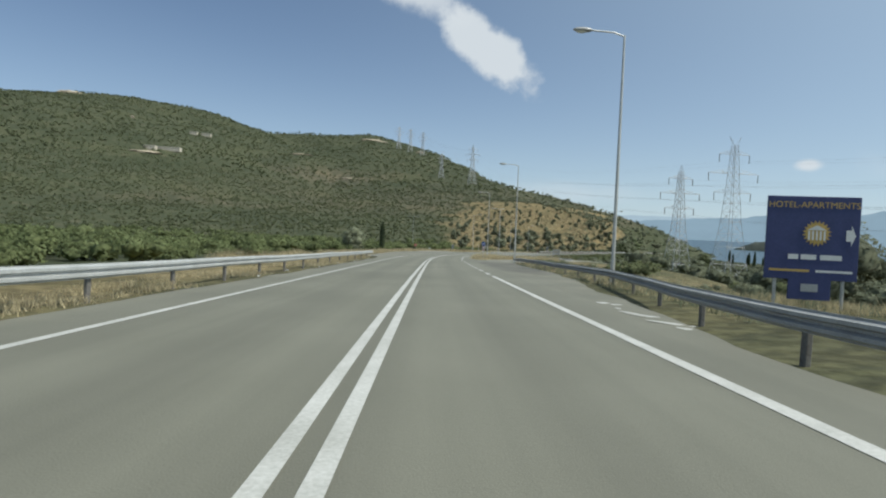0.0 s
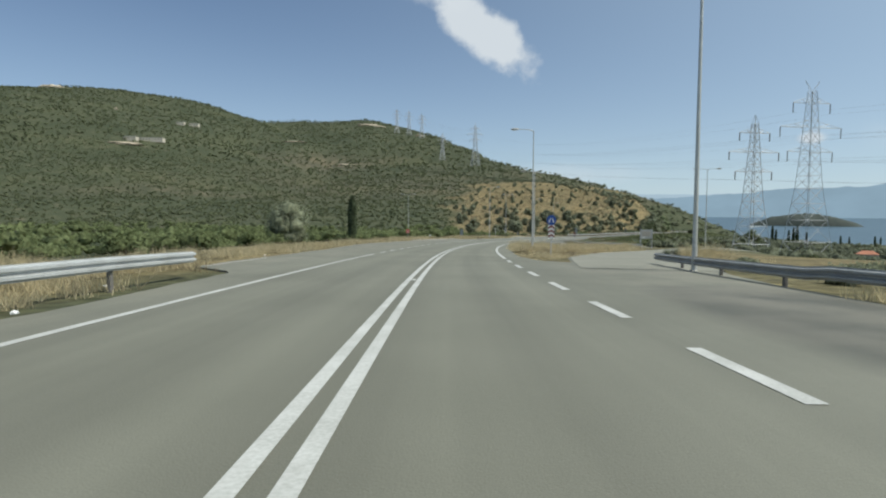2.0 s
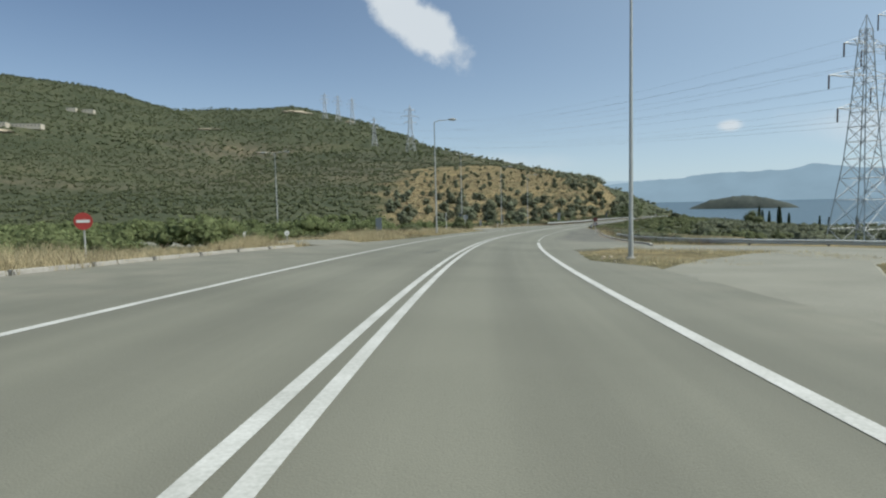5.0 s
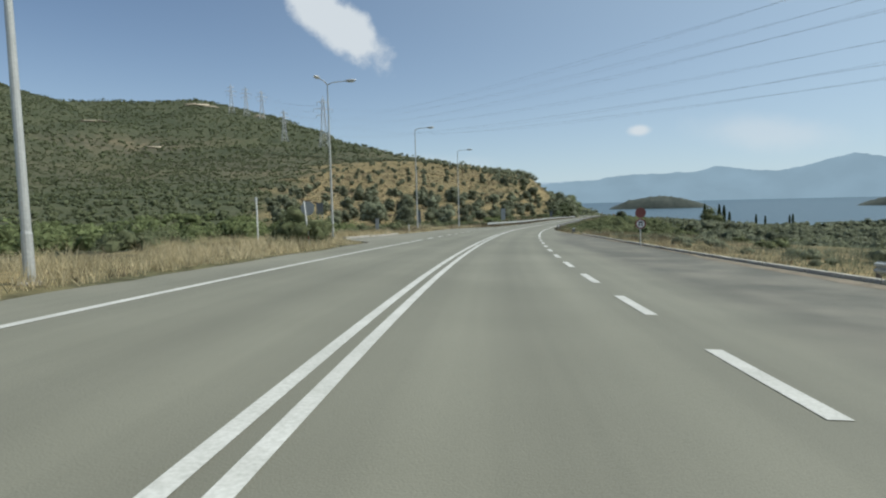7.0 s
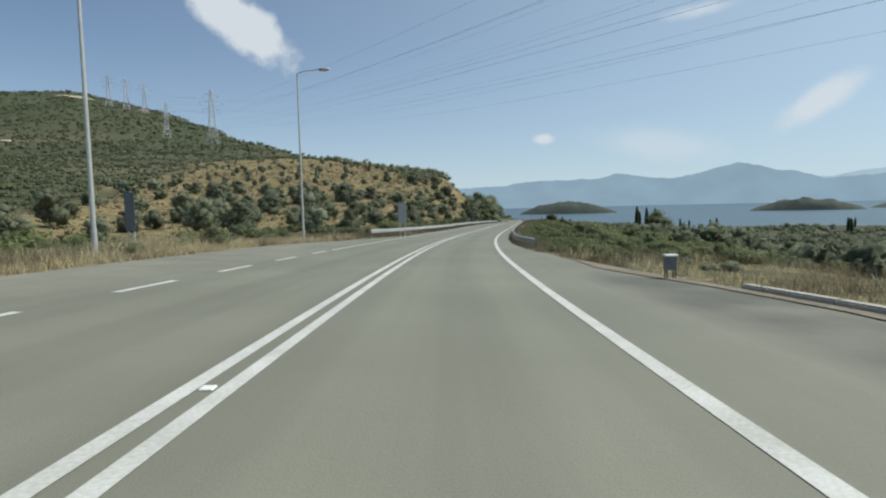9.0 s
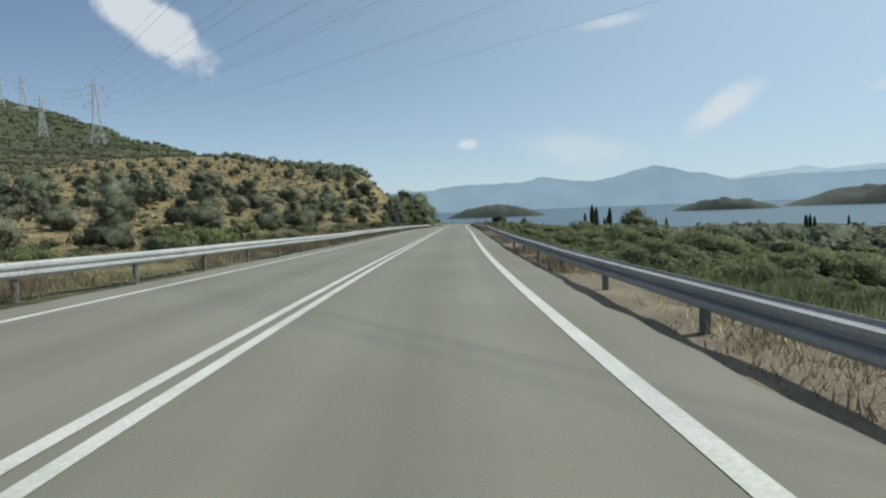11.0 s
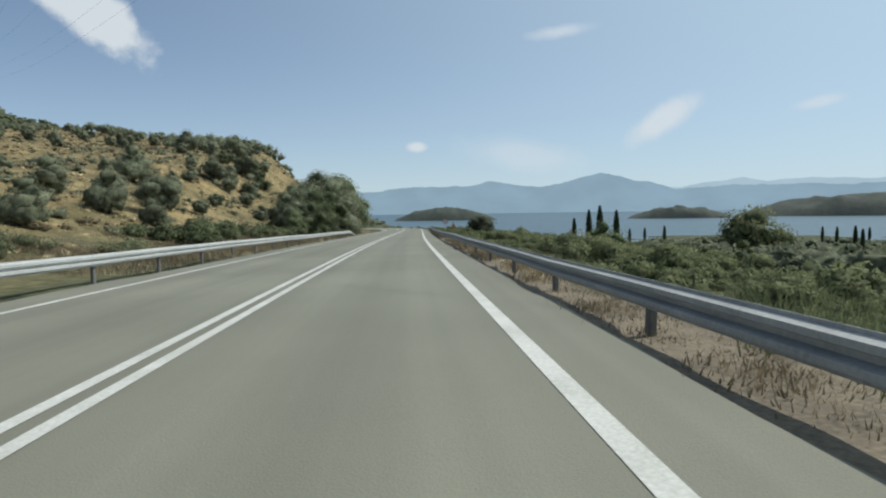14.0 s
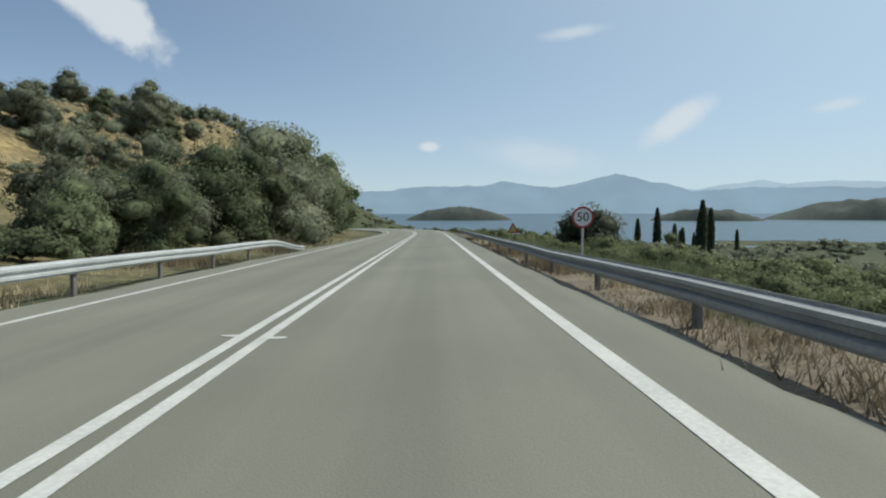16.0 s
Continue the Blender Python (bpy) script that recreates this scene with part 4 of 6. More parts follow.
olives = []
for _ in range(900):
    if len(olives) >= 76:
        break
    x, y = road_xy(rng.uniform(286, 445), -15.5 - 36 * rng.rand())
    if field_amount(np.array([x]), np.array([y]))[0] > 0.5 and free(x, y, 2.5 + 0.8 * rng.rand()):
        olives.append((x, y))
for _ in range(9000):
    if len(olives) >= 226:
        break
    x, y = rng.uniform(-20, 150), rng.uniform(265, 720)
    f = field_amount(np.array([x]), np.array([y]))[0]
    s_, d_, _z = road_coords(np.array([x]), np.array([y]))
    if f < 0.6 or d_[0] > -15:
        continue
    if free(x, y, 4.0 + 2.6 * rng.rand()):
        olives.append((x, y))
olives.sort(key=lambda q: float(road_coords(np.array([q[0]]), np.array([q[1]]))[1][0] < -150) * 1000 + q[1])
grove = olives[188:]
for k, (x, y) in enumerate(olives[:188]):
    _q = road_coords(np.array([x]), np.array([y]))
    size = rng.uniform(0.68, 1.05) * (0.85 if _q[1][0] > -24 else 1.0) * float(np.interp(_q[0][0], [380, 405], [1.0, 0.66]))
    if 385 < _q[0][0] < 445 and _q[1][0] > -60:
        room = float(np.interp(_q[0][0], [385, 405, 432], [-3.2, -2.6, 0.8])) - ground_z(x, y)
        if room < 1.2:
            continue
        size = min(size, room / 4.3)
    beside = _q[1][0] > -34 and _q[0][0] > 295
    ob = put_tree(OLIVES_CLOSE[k % 3] if beside else OLIVES[k % 5], x, y, rng.uniform(0, 6.28), size)
    ob["group"] = "olive trees on the dry slope"

# single olives between the open slope and the clump
for k, (x, y, w) in enumerate(((103, 372.9, 4.4), (100.7, 392.3, 4.0), (103.5, 390.7, 4.4), (112.4, 404.8, 3.7), (117, 409.5, 4.1), (113.5, 387.9, 4.2), (110.2, 391, 3.3), (120.6, 404.2, 5.2), (123.8, 404.9, 4.6),
                               (117.4, 398.5, 4.0), (98.7, 368, 3.8), (121, 446, 4.6), (127, 452, 4.6), (130.2, 443.5, 5.2), (134.7, 440.9, 5.6), (126.5, 424, 4.8), (131, 428, 5.2), (122, 418, 4.4), (125.7, 468.2, 5.2))):
    if free(x, y, 0.9):
        ob = put_tree(OLIVES_CLOSE[k % 3], x, y, rng.uniform(0, 6.28), w / 4.4)
        ob["group"] = "olive trees on the dry slope"

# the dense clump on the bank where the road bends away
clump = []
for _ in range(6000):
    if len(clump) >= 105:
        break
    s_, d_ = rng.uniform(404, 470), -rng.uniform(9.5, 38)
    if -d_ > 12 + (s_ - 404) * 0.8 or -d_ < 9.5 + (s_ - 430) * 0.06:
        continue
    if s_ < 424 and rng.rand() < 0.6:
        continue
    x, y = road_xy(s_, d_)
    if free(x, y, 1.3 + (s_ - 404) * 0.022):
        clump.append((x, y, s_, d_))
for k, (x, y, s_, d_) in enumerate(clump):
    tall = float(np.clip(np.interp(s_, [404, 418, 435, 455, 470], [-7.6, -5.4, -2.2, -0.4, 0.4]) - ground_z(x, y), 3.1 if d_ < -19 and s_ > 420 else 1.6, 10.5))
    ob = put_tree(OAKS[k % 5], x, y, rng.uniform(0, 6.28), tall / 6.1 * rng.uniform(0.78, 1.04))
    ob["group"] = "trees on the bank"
# a line of trees along the crest
R = np.array(RIDGE, float)
crest = []
for k in range(520):
    u = rng.rand() * (4.1 if k < 270 else 1.9)
    i = int(u)
    q = R[i] + (R[i + 1] - R[i]) * (u - i)
    x, y = q[0] + rng.uniform(-7, 7), q[1] + rng.uniform(-6, 6)
    if y > 440 and free(x, y, 1.5):
        crest.append((x, y))
for k in range(60):
    u = rng.rand()
    x, y = 140 + 24 * u + rng.uniform(-7, 5), 512 - 28 * u + rng.uniform(-7, 7)
    if free(x, y, 1.3):
        crest.append((x, y))
for o in OLIVES + OLIVES_CLOSE + OAKS:
    for c in o.children_recursive:
        bpy.data.objects.remove(c)
    bpy.data.objects.remove(o)


def scatter(name, points, sizes, per, leaf, mat, label, seed, squash=0.75, lumps=5, level=1):
    """Bushes too many to count: lumpy clusters of leaf sprays on the ground, joined in one mesh."""
    rng = np.random.RandomState(seed)
    pts = np.array(points, float)
    sizes = np.array(sizes, float)
    n = len(pts)
    z = ground_height(pts[:, 0], pts[:, 1])
    lob = rng.randn(n, lumps, 3) * np.array([0.42, 0.42, 0.2]) * (1 if lumps > 2 else 0.7)
    lob[:, :, 2] = np.abs(lob[:, :, 2]) + 0.28
    rad = (0.36 if lumps < 6 else 0.24) + 0.22 * rng.rand(n, lumps)
    which = rng.randint(0, lumps, (n, per))
    c = np.take_along_axis(lob, which[:, :, None].repeat(3, 2), 1)
    cr = np.take_along_axis(rad, which, 1)
    u = rng.randn(n, per, 3)
    u[:, :, 2] = np.abs(u[:, :, 2]) - 0.25
    u /= np.linalg.norm(u, axis=2)[:, :, None]
    c = c + u * (cr * (1.1 - 0.2 * np.abs(rng.randn(n, per))))[:, :, None]
    c[:, :, 2] = np.maximum(c[:, :, 2] * squash, 0.02)
    at = np.stack([pts[:, 0], pts[:, 1], z - 0.05], 1)
    c = c * sizes[:, None, None] + at[:, None, :]
    lob[:, :, 2] *= squash
    hearts = np.concatenate([lob * sizes[:, None, None] + at[:, None, :], (rad * (0.58 if lumps > 5 else 0.66 if lumps > 3 else 0.8) * sizes[:, None])[:, :, None]], 2).reshape(-1, 4)
    sz = (leaf * sizes[:, None] * (0.6 + 0.8 * rng.rand(n, per))).ravel()
    ob = foliage_mesh(name, c.reshape(-1, 3), sz, rng, mat, None, (u + np.array([0, 0, 0.3])).reshape(-1, 3), 1.3, hearts, level, squash)
    return tagged(ob, label, "bushes", kind="stuff")


def spots(n, x0, x1, y0, y1, seed, keep):
    rng = np.random.RandomState(seed)
    x, y = rng.uniform(x0, x1, n), rng.uniform(y0, y1, n)
    ok = keep(x, y, rng)
    return np.stack([x[ok], y[ok]], 1)


def keep_left_near(x, y, rng):
    s, d, z = road_coords(x, y)
    f = field_amount(x, y)
    open_ = (s > 60) & (s < 262)
    lim = np.where(s < 55, -8.5, np.where(open_, -17.0, -11.0))
    thin = np.where((s > 235) & (d > -40), 0.3, 1.0)
    return (d < lim) & (f < 0.5) & (s > -20) & (s < 455) & (y > -1.1 * x - 30) & (rng.rand(len(x)) < thin)


def faces_road(x, y):
    """Slopes that look towards the road and its plain, not the far sides of the ridges."""
    h = ground_height(x, y)
    gx, gy = ground_height(x + 6, y) - h, ground_height(x, y + 6) - h
    tx, ty = 40 - x, 180 - y
    q = np.hypot(tx, ty)
    rise = (-gx * tx - gy * ty) / q / 6
    return rise + (h + 2) / q > -0.03


rs = np.random.RandomState(172)
scatter("olive_grove", grove, 1.7 + 0.9 * rs.rand(len(grove)), 420, 0.055, OLIVE_LEAF, "far olive trees on the dry slope", 173, 1.15, lumps=7)
scatter("crest_trees", crest, 1.9 + 1.1 * rs.rand(len(crest)), 420, 0.055, OLIVE_LEAF, "dark olive trees along the crest of the slope", 174, 1.2, lumps=7)
rs = np.random.RandomState(72)
p = spots(3600, -150, 120, -40, 300, 71, keep_left_near)
_d = road_coords(p[:, 0], p[:, 1])[1]
near = p[(_d > -38)]
far = p[(_d <= -38)]
scatter("left_scrub", near, 1.35 + 1.9 * rs.rand(len(near)) ** 1.6, 760, 0.04, GREEN_LEAF, "dense green scrub beside the road", 73, lumps=7)
scatter("left_scrub", far, 1.2 + 1.7 * rs.rand(len(far)) ** 1.5, 56, 0.12, GREEN_LEAF, "dense green scrub beyond the roadside", 74, lumps=3)


def keep_right_near(x, y, rng):
    s, d, z = road_coords(x, y)
    lim = np.where((s > 62) & (s < 240), np.interp(s, [62, 160, 180, 200, 240], [24, 24, 16, 12, 8.5]), np.where(s < 62, 11.0, 6.9))
    thin = np.where(s < 240, 0.45, 0.95)
    return (d > lim) & (rng.rand(len(x)) < thin) & (s < 590) & (d < 120) & ((y > 0.95 * x - 40) | (y > 195 + 0.42 * (x - 35)))


p = spots(7500, -10, 300, -30, 520, 75, keep_right_near)
rs = np.random.RandomState(76)
_s, _d, _z = road_coords(p[:, 0], p[:, 1])
_low = np.where((_s > 240) & (_d > 9), 0.95, 0.45)
_sz = _low + 1.25 * rs.rand(len(p)) ** 2.0
_sz = np.where(_d < 13, np.minimum(_sz, 1.5), _sz)
near = _d < 26
close = near & (_d < 15) & (_s > 235) & (_s < 430)
near = near & ~close
scatter("right_scrub", p[close], _sz[close], 2600, 0.027, BUSH_LEAF, "leafy green scrub close behind the barrier", 177, lumps=8)
scatter("right_scrub", p[near], _sz[near], 620, 0.05, BUSH_LEAF, "green scrub and weeds behind the barrier", 77, lumps=6)
scatter("right_scrub", p[_d >= 26], 1.3 + 2.2 * rs.rand(int((_d >= 26).sum())) ** 1.8, 50, 0.12, OLIVE_LEAF, "grey-green scrub sloping to the sea", 78, lumps=3)


pts = [road_xy(rs.uniform(236, 440), 6.5 + 7.5 * rs.rand() ** 1.2) for _ in range(460)]
scatter("seaward_shrubs", pts, 0.35 + 0.75 * rs.rand(len(pts)) ** 1.8, 900, 0.04, BUSH_LEAF, "low leafy green shrubs falling away behind the barrier", 179, lumps=6)
pts = [road_xy(rs.uniform(300, 500), 15.5 + 32 * rs.rand()) for _ in range(230)]
scatter("right_scrub", pts, 1.1 + 1.4 * rs.rand(len(pts)) ** 1.5, 330, 0.047, BUSH_LEAF, "leafy green bushes between the barrier and the sea", 178, lumps=6)


def keep_right_far(x, y, rng):
    s, d, z = road_coords(x, y)
    return (d > 90) & (ground_height(x, y) > SEA + 1) & ((y > 0.95 * x - 40) | (y > 195 + 0.42 * (x - 35)))


p = spots(4500, 60, 900, -50, 1100, 78, keep_right_far)
rs = np.random.RandomState(79)
scatter("shore_groves", p, 2.0 + 2.6 * rs.rand(len(p)), 30, 0.2, OLIVE_LEAF, "olive groves on the plain by the shore", 80, lumps=3)


def keep_hill(x, y, rng):
    s, d, z = road_coords(x, y)
    f = field_amount(x, y)
    return (d < -25) & (f < 0.45) & (y + 0.6 * x > -100) & faces_road(x, y)


p = spots(19000, -420, 160, 200, 760, 81, keep_hill)
rs = np.random.RandomState(82)
p = p[rs.rand(len(p)) > 0.22 * stony_amount(p[:, 0], p[:, 1])]
scatter("hill_scrub", p, 0.8 + 1.35 * rs.rand(len(p)) ** 1.9, 16, 0.17, MAQUIS, "dark maquis scrub over the hillside", 83, 0.8, lumps=2)
p = spots(34000, -1500, 360, 500, 1750, 84, lambda x, y, r: (x < 360) & (field_amount(x, y) < 0.45) & faces_road(x, y) & ((y > 760) | (x < -420)) & (ground_height(x, y) > SEA + 1))
rs = np.random.RandomState(85)
scatter("far_hill_scrub", p, 2.0 + 3.0 * rs.rand(len(p)) ** 1.8, 6, 0.24, MAQUIS, "dark maquis scrub over the far hill", 86, 0.6, lumps=1)
p = spots(1000, -20, 160, 255, 640, 87, lambda x, y, r: (field_amount(x, y) > 0.5) & (road_coords(x, y)[1] < -10))
rs = np.random.RandomState(88)
scatter("field_shrubs", p, 0.35 + 0.8 * rs.rand(len(p)) ** 2, 50, 0.1, MAQUIS, "low shrubs among dry grass", 89, lumps=2)
p = spots(4200, 0, 160, 255, 560, 187, lambda x, y, r: (field_amount(x, y) > 0.5) & (road_coords(x, y)[1] < -9))
scatter("field_weeds", p, 0.3 + 0.7 * rs.rand(len(p)) ** 2, 26, 0.12, DRY_LEAF, "dry brown weeds among straw on the slope", 188, lumps=2)
p = spots(6500, 20, 150, 300, 520, 197, lambda x, y, r: (field_amount(x, y) > 0.45) & (road_coords(x, y)[1] < -11))
scatter("straw_tufts", p, 0.22 + 0.4 * rs.rand(len(p)) ** 1.5, 30, 0.13, STRAW_BLADE, "tufts of dry straw on the olive slope", 198, 0.6, lumps=3)
p = np.array([road_xy(rs.uniform(372, 452), -14 - 42 * rs.rand()) for _ in range(240)])
scatter("slope_shrubs", p, 0.35 + 0.75 * rs.rand(len(p)) ** 1.6, 160, 0.08, OLIVE_LEAF, "low grey-green shrubs on the dry slope", 195, 0.7, lumps=4)
# bushes on the traffic island, by the kerb and along the foot of the field
rs = np.random.RandomState(90)
pts = [road_xy(112, 7.6), road_xy(91, 15.8), road_xy(95, 19.2), road_xy(93, 17.6)]
for _ in range(34):
    q = rs.uniform(18, 74)
    pts.append(road_xy(q, float(edge_right(q)) + 1.6 + 4 * rs.rand()))
for _ in range(40):
    q = rs.uniform(172, 240)
    pts.append(road_xy(q, float(edge_right(q)) + 1.6 + 3.5 * rs.rand()))
scatter("verge_bushes", pts, 0.35 + 0.5 * rs.rand(len(pts)) ** 1.5, 600, 0.05, OLIVE_LEAF, "small grey-green bushes behind the kerb and on the traffic island", 192, lumps=4)
pts = []
for _ in range(26):
    pts.append(road_xy(rs.uniform(165, 262), -11.5 - 4 * rs.rand()))
for _ in range(46):
    pts.append(road_xy(rs.uniform(232, 400), -9.5 - 7 * rs.rand()))
foot = [road_xy(rs.uniform(262, 352), -17.5 - 8 * rs.rand()) for _ in range(34)]
foot += [road_xy(rs.uniform(372, 440), -10.5 - 4.5 * rs.rand()) for _ in range(46)]
scatter("foot_bushes", foot, 0.9 + 1.1 * rs.rand(len(foot)) ** 1.3, 560, 0.045, FOOT_LEAF, "dense dark green bushes along the foot of the dry slope", 193, 0.85, lumps=7)
scatter("bank_bushes", pts, 0.6 + 1.1 * rs.rand(len(pts)) ** 2, 600, 0.042, MAQUIS, "low green bushes on the bank behind the barrier", 191)


def grass(name, n, s0, s1, d0, d1, height, seed, label, clear=None, blade=None):
    """Dry grass: thin bent blades in tufts, joined."""
    rng = np.random.RandomState(seed)
    tn = n // 14
    s = rng.uniform(s0, s1, tn)
    d = d0 + (d1 - d0) * rng.rand(tn)
    if clear is not None:
        ok = clear(s, d)
        s, d = s[ok], d[ok]
    base = np.array([road(a, b) for a, b in zip(s, d)])
    ok = value_noise(base[:, 0], base[:, 1], 3.0, seed) + 0.6 * value_noise(base[:, 0], base[:, 1], 9.0, seed + 1) > -0.18
    s, d, base = s[ok], d[ok], base[ok]
    tall = np.repeat(0.75 + 0.75 * value_noise(base[:, 0], base[:, 1], 2.2, seed + 2) + 0.45 * value_noise(base[:, 0], base[:, 1], 6.0, seed + 3), 14)
    base[:, 2] = np.where((np.abs(d) > 9) | ((d > 6.4) & (s > 238)), ground_height(base[:, 0], base[:, 1]), base[:, 2] - 0.05)
    b = np.repeat(base, 14, 0) + rng.randn(len(base) * 14, 3) * (0.16, 0.16, 0)
    m = len(b)
    h = height * np.clip(tall, 0.18, 1.8) * (0.45 + 0.8 * rng.rand(m))
    a = rng.rand(m) * 2 * math.pi
    side = np.stack([np.cos(a), np.sin(a), 0 * a], 1) * (0.005 + 0.008 * rng.rand(m))[:, None]
    lean = rng.randn(m, 3) * 0.38 * h[:, None]
    lean[:, 2] = h
    v = np.stack([b - side, b + side, b + lean], 1).reshape(-1, 3)
    me = bpy.data.meshes.new(name)
    me.vertices.add(3 * m)
    me.vertices.foreach_set("co", v.ravel().astype(np.float32))
    me.loops.add(3 * m)
    me.loops.foreach_set("vertex_index", np.arange(3 * m, dtype=np.int32))
    me.polygons.add(m)
    me.polygons.foreach_set("loop_start", np.arange(0, 3 * m, 3, dtype=np.int32))
    me.polygons.foreach_set("loop_total", np.full(m, 3, dtype=np.int32))
    me.update()
    me.materials.append(blade or STRAW_BLADE)
    return tagged(new(name, me), label, "grass", kind="stuff")


def off_road(s, d):
    """Off the asphalt and clear of the side roads."""
    clear = (d < np.array([edge_left(q) for q in s]) - 0.08) | (d > np.array([edge_right(q) for q in s]) + 0.08)
    inner = np.interp(s, [62, 79, 84, 95, 104, 110], [5.0, 5.6, 7.6, 11.6, 16.5, 24])
    outer = np.interp(s, [62, 70, 84, 95, 104, 112], [13, 13, 14.2, 18, 24, 34])
    side = (s > 60) & (s < 112) & (d > inner) & (d < outer)
    join = (s > 120) & (s < 165) & (((d > np.interp(s, [122, 128, 134, 140, 150], [4, 5, 9, 14, 22])) & (d < np.interp(s, [122, 140.3, 143, 148.3, 155], [4.8, 5.2, 7.2, 11.5, 18]))) | ((d > np.interp(s, [150, 155, 160], [16, 6, 4.8])) & (d < np.interp(s, [150, 159, 163, 165], [20, 13, 11, 10]))))
    left = (s > 149) & (s < 176) & (d < np.interp(s, [149, 154, 160, 166, 176], [-5, -6.5, -11, -17.5, -34])) & (d > np.interp(s, [149, 152, 158, 164, 170, 176], [-8, -9.8, -14.5, -20, -29, -44]))
    return clear & ~side & ~join & ~left


grass("dry_grass", 260000, 46, 262, -17, -6.2, 0.5, 92, "tall dry straw-coloured grass on the verge", off_road)
grass("dry_grass", 150000, 79, 128, 4.8, 17, 0.6, 93, "dry straw-coloured grass on the traffic island", off_road)
grass("dry_grass", 20000, 160, 245, 5, 14, 0.36, 98, "dry straw-coloured grass behind the kerb", off_road)
grass("dry_grass", 50000, 0, 80, 7.5, 16, 0.3, 94, "dry grass behind the barrier", off_road)
grass("dry_grass", 24000, -30, 48, -8.5, -5.9, 0.18, 95, "short dry grass under the barrier", off_road)
grass("dry_grass", 24000, 245, 440, -9.5, -5.4, 0.25, 96, "dry weeds under the barrier", off_road)
grass("dry_grass", 36000, 215, 440, 5.0, 8, 0.16, 97, "dry weeds under the barrier", off_road)
grass("dry_grass", 9000, 139, 156, 4.9, 15, 0.13, 99, "short dry grass round the foot of a lamp", off_road)
grass("dry_weeds", 130000, 228, 420, -16.5, -5.6, 0.55, 100, "brown dry weeds on the bank behind the barrier", off_road, DRY_LEAF)
grass("dry_weeds", 36000, 160, 262, 5, 15, 0.42, 101, "brown dry weeds behind the kerb", off_road, DRY_LEAF)
grass("dry_weeds", 9000, 80, 128, 4.8, 16, 0.45, 102, "brown dry weeds on the traffic island", off_road, DRY_LEAF)
grass("dry_weeds", 14000, 66, 250, -14, -6.2, 0.5, 103, "brown dry weeds among straw on the verge", off_road, DRY_LEAF)
grass("dry_weeds", 150000, 215, 440, 4.75, 7.0, 0.2, 104, "brown dry weeds behind the seaward barrier", off_road, DRY_LEAF)
grass("dry_grass", 150000, 290, 452, -52, -12, 0.4, 105, "dry straw-coloured grass on the olive slope", off_road)
grass("green_weeds", 170000, 238, 440, 5.6, 11.5, 0.42, 106, "green weeds behind the seaward barrier", off_road, BUSH_LEAF)
grass("green_weeds", 34000, 160, 250, 5, 16, 0.4, 108, "grey-green weeds behind the kerb", off_road, OLIVE_LEAF)
grass("green_weeds", 16000, 10, 76, 7.0, 13, 0.3, 107, "grey-green weeds behind the barrier", off_road, OLIVE_LEAF)

# ---- single trees ----
def lone(ob, x, y, size=1.0, turn=0.0, sink=0.1):
    ob.matrix_world = Matrix.Translation((x, y, ground_z(x, y) - sink)) @ Matrix.Rotation(turn, 4, "Z") @ Matrix.Diagonal((size, size, size, 1))
    return ob


lone(broad_tree("bushy_tree", 4.3, 3.7, 6500, 0.055, PALE_LEAF, "pale grey-green bushy tree on the dry verge", "tree", 101, 3, 0.0, 0.75), -13, 107, 1.1)
lone(broad_tree("round_tree", 3.15, 3.7, 6500, 0.055, OLIVE_LEAF, "round grey-green tree behind the crash barrier", "tree", 102, 2, 0.1), 146, 380)
lone(broad_tree("pine_tree", 7.5, 7.5, 5000, 0.12, BUSH_LEAF, "bright green pine tree beside the shore plain", "tree", 103, 1, 0.1), 165, 351)
lone(broad_tree("bushy_tree", 3.6, 3.8, 3600, 0.06, OLIVE_LEAF, "pale grey-green wild olive behind the barrier", "tree", 104, 3, 0.02), *road_xy(22, 15.5))
lone(broad_tree("bushy_tree", 3.4, 3.4, 3600, 0.06, OLIVE_LEAF, "pale grey-green wild olive behind the barrier", "tree", 105, 3, 0.02), *road_xy(15, 17))
lone(broad_tree("bushy_tree", 1.9, 2.5, 4400, 0.04, BUSH_LEAF, "leafy green bush leaning over a sign post", "tree", 106, 3, 0.0), *road_xy(195, -8.0))
_rt = np.random.RandomState(8)
_kinds = [broad_tree("shore_tree", 4.4 + 0.5 * k, 4.2, 2600, 0.085, PINE_LEAF if k % 2 else BUSH_LEAF, "green tree on the slope above the sea", "tree", 110 + k, 2, -0.08) for k in range(3)]
for k in range(46):
    s_, d_ = _rt.uniform(275, 480), 14 + 60 * _rt.rand()
    x, y = road_xy(s_, d_)
    src = _kinds[k % 3]
    m = Matrix.Translation((x, y, ground_z(x, y) - 0.2)) @ Matrix.Rotation(_rt.rand() * 6.28, 4, "Z")
    ob = src if k < 3 else copy_thing(src, m)
    if k < 3:
        ob.matrix_world = m
    q = _rt.uniform(0.32, 0.55)
    ob.scale = (q, q, q)
    ob["group"] = "trees on the seaward slope"
lone(cypress(6.2, 120, "slim dark cypress beside the dry verge"), -9.5, 127.2)
lone(cypress(8.0, 121, "slim dark cypress above the tree clump"), 152, 446)
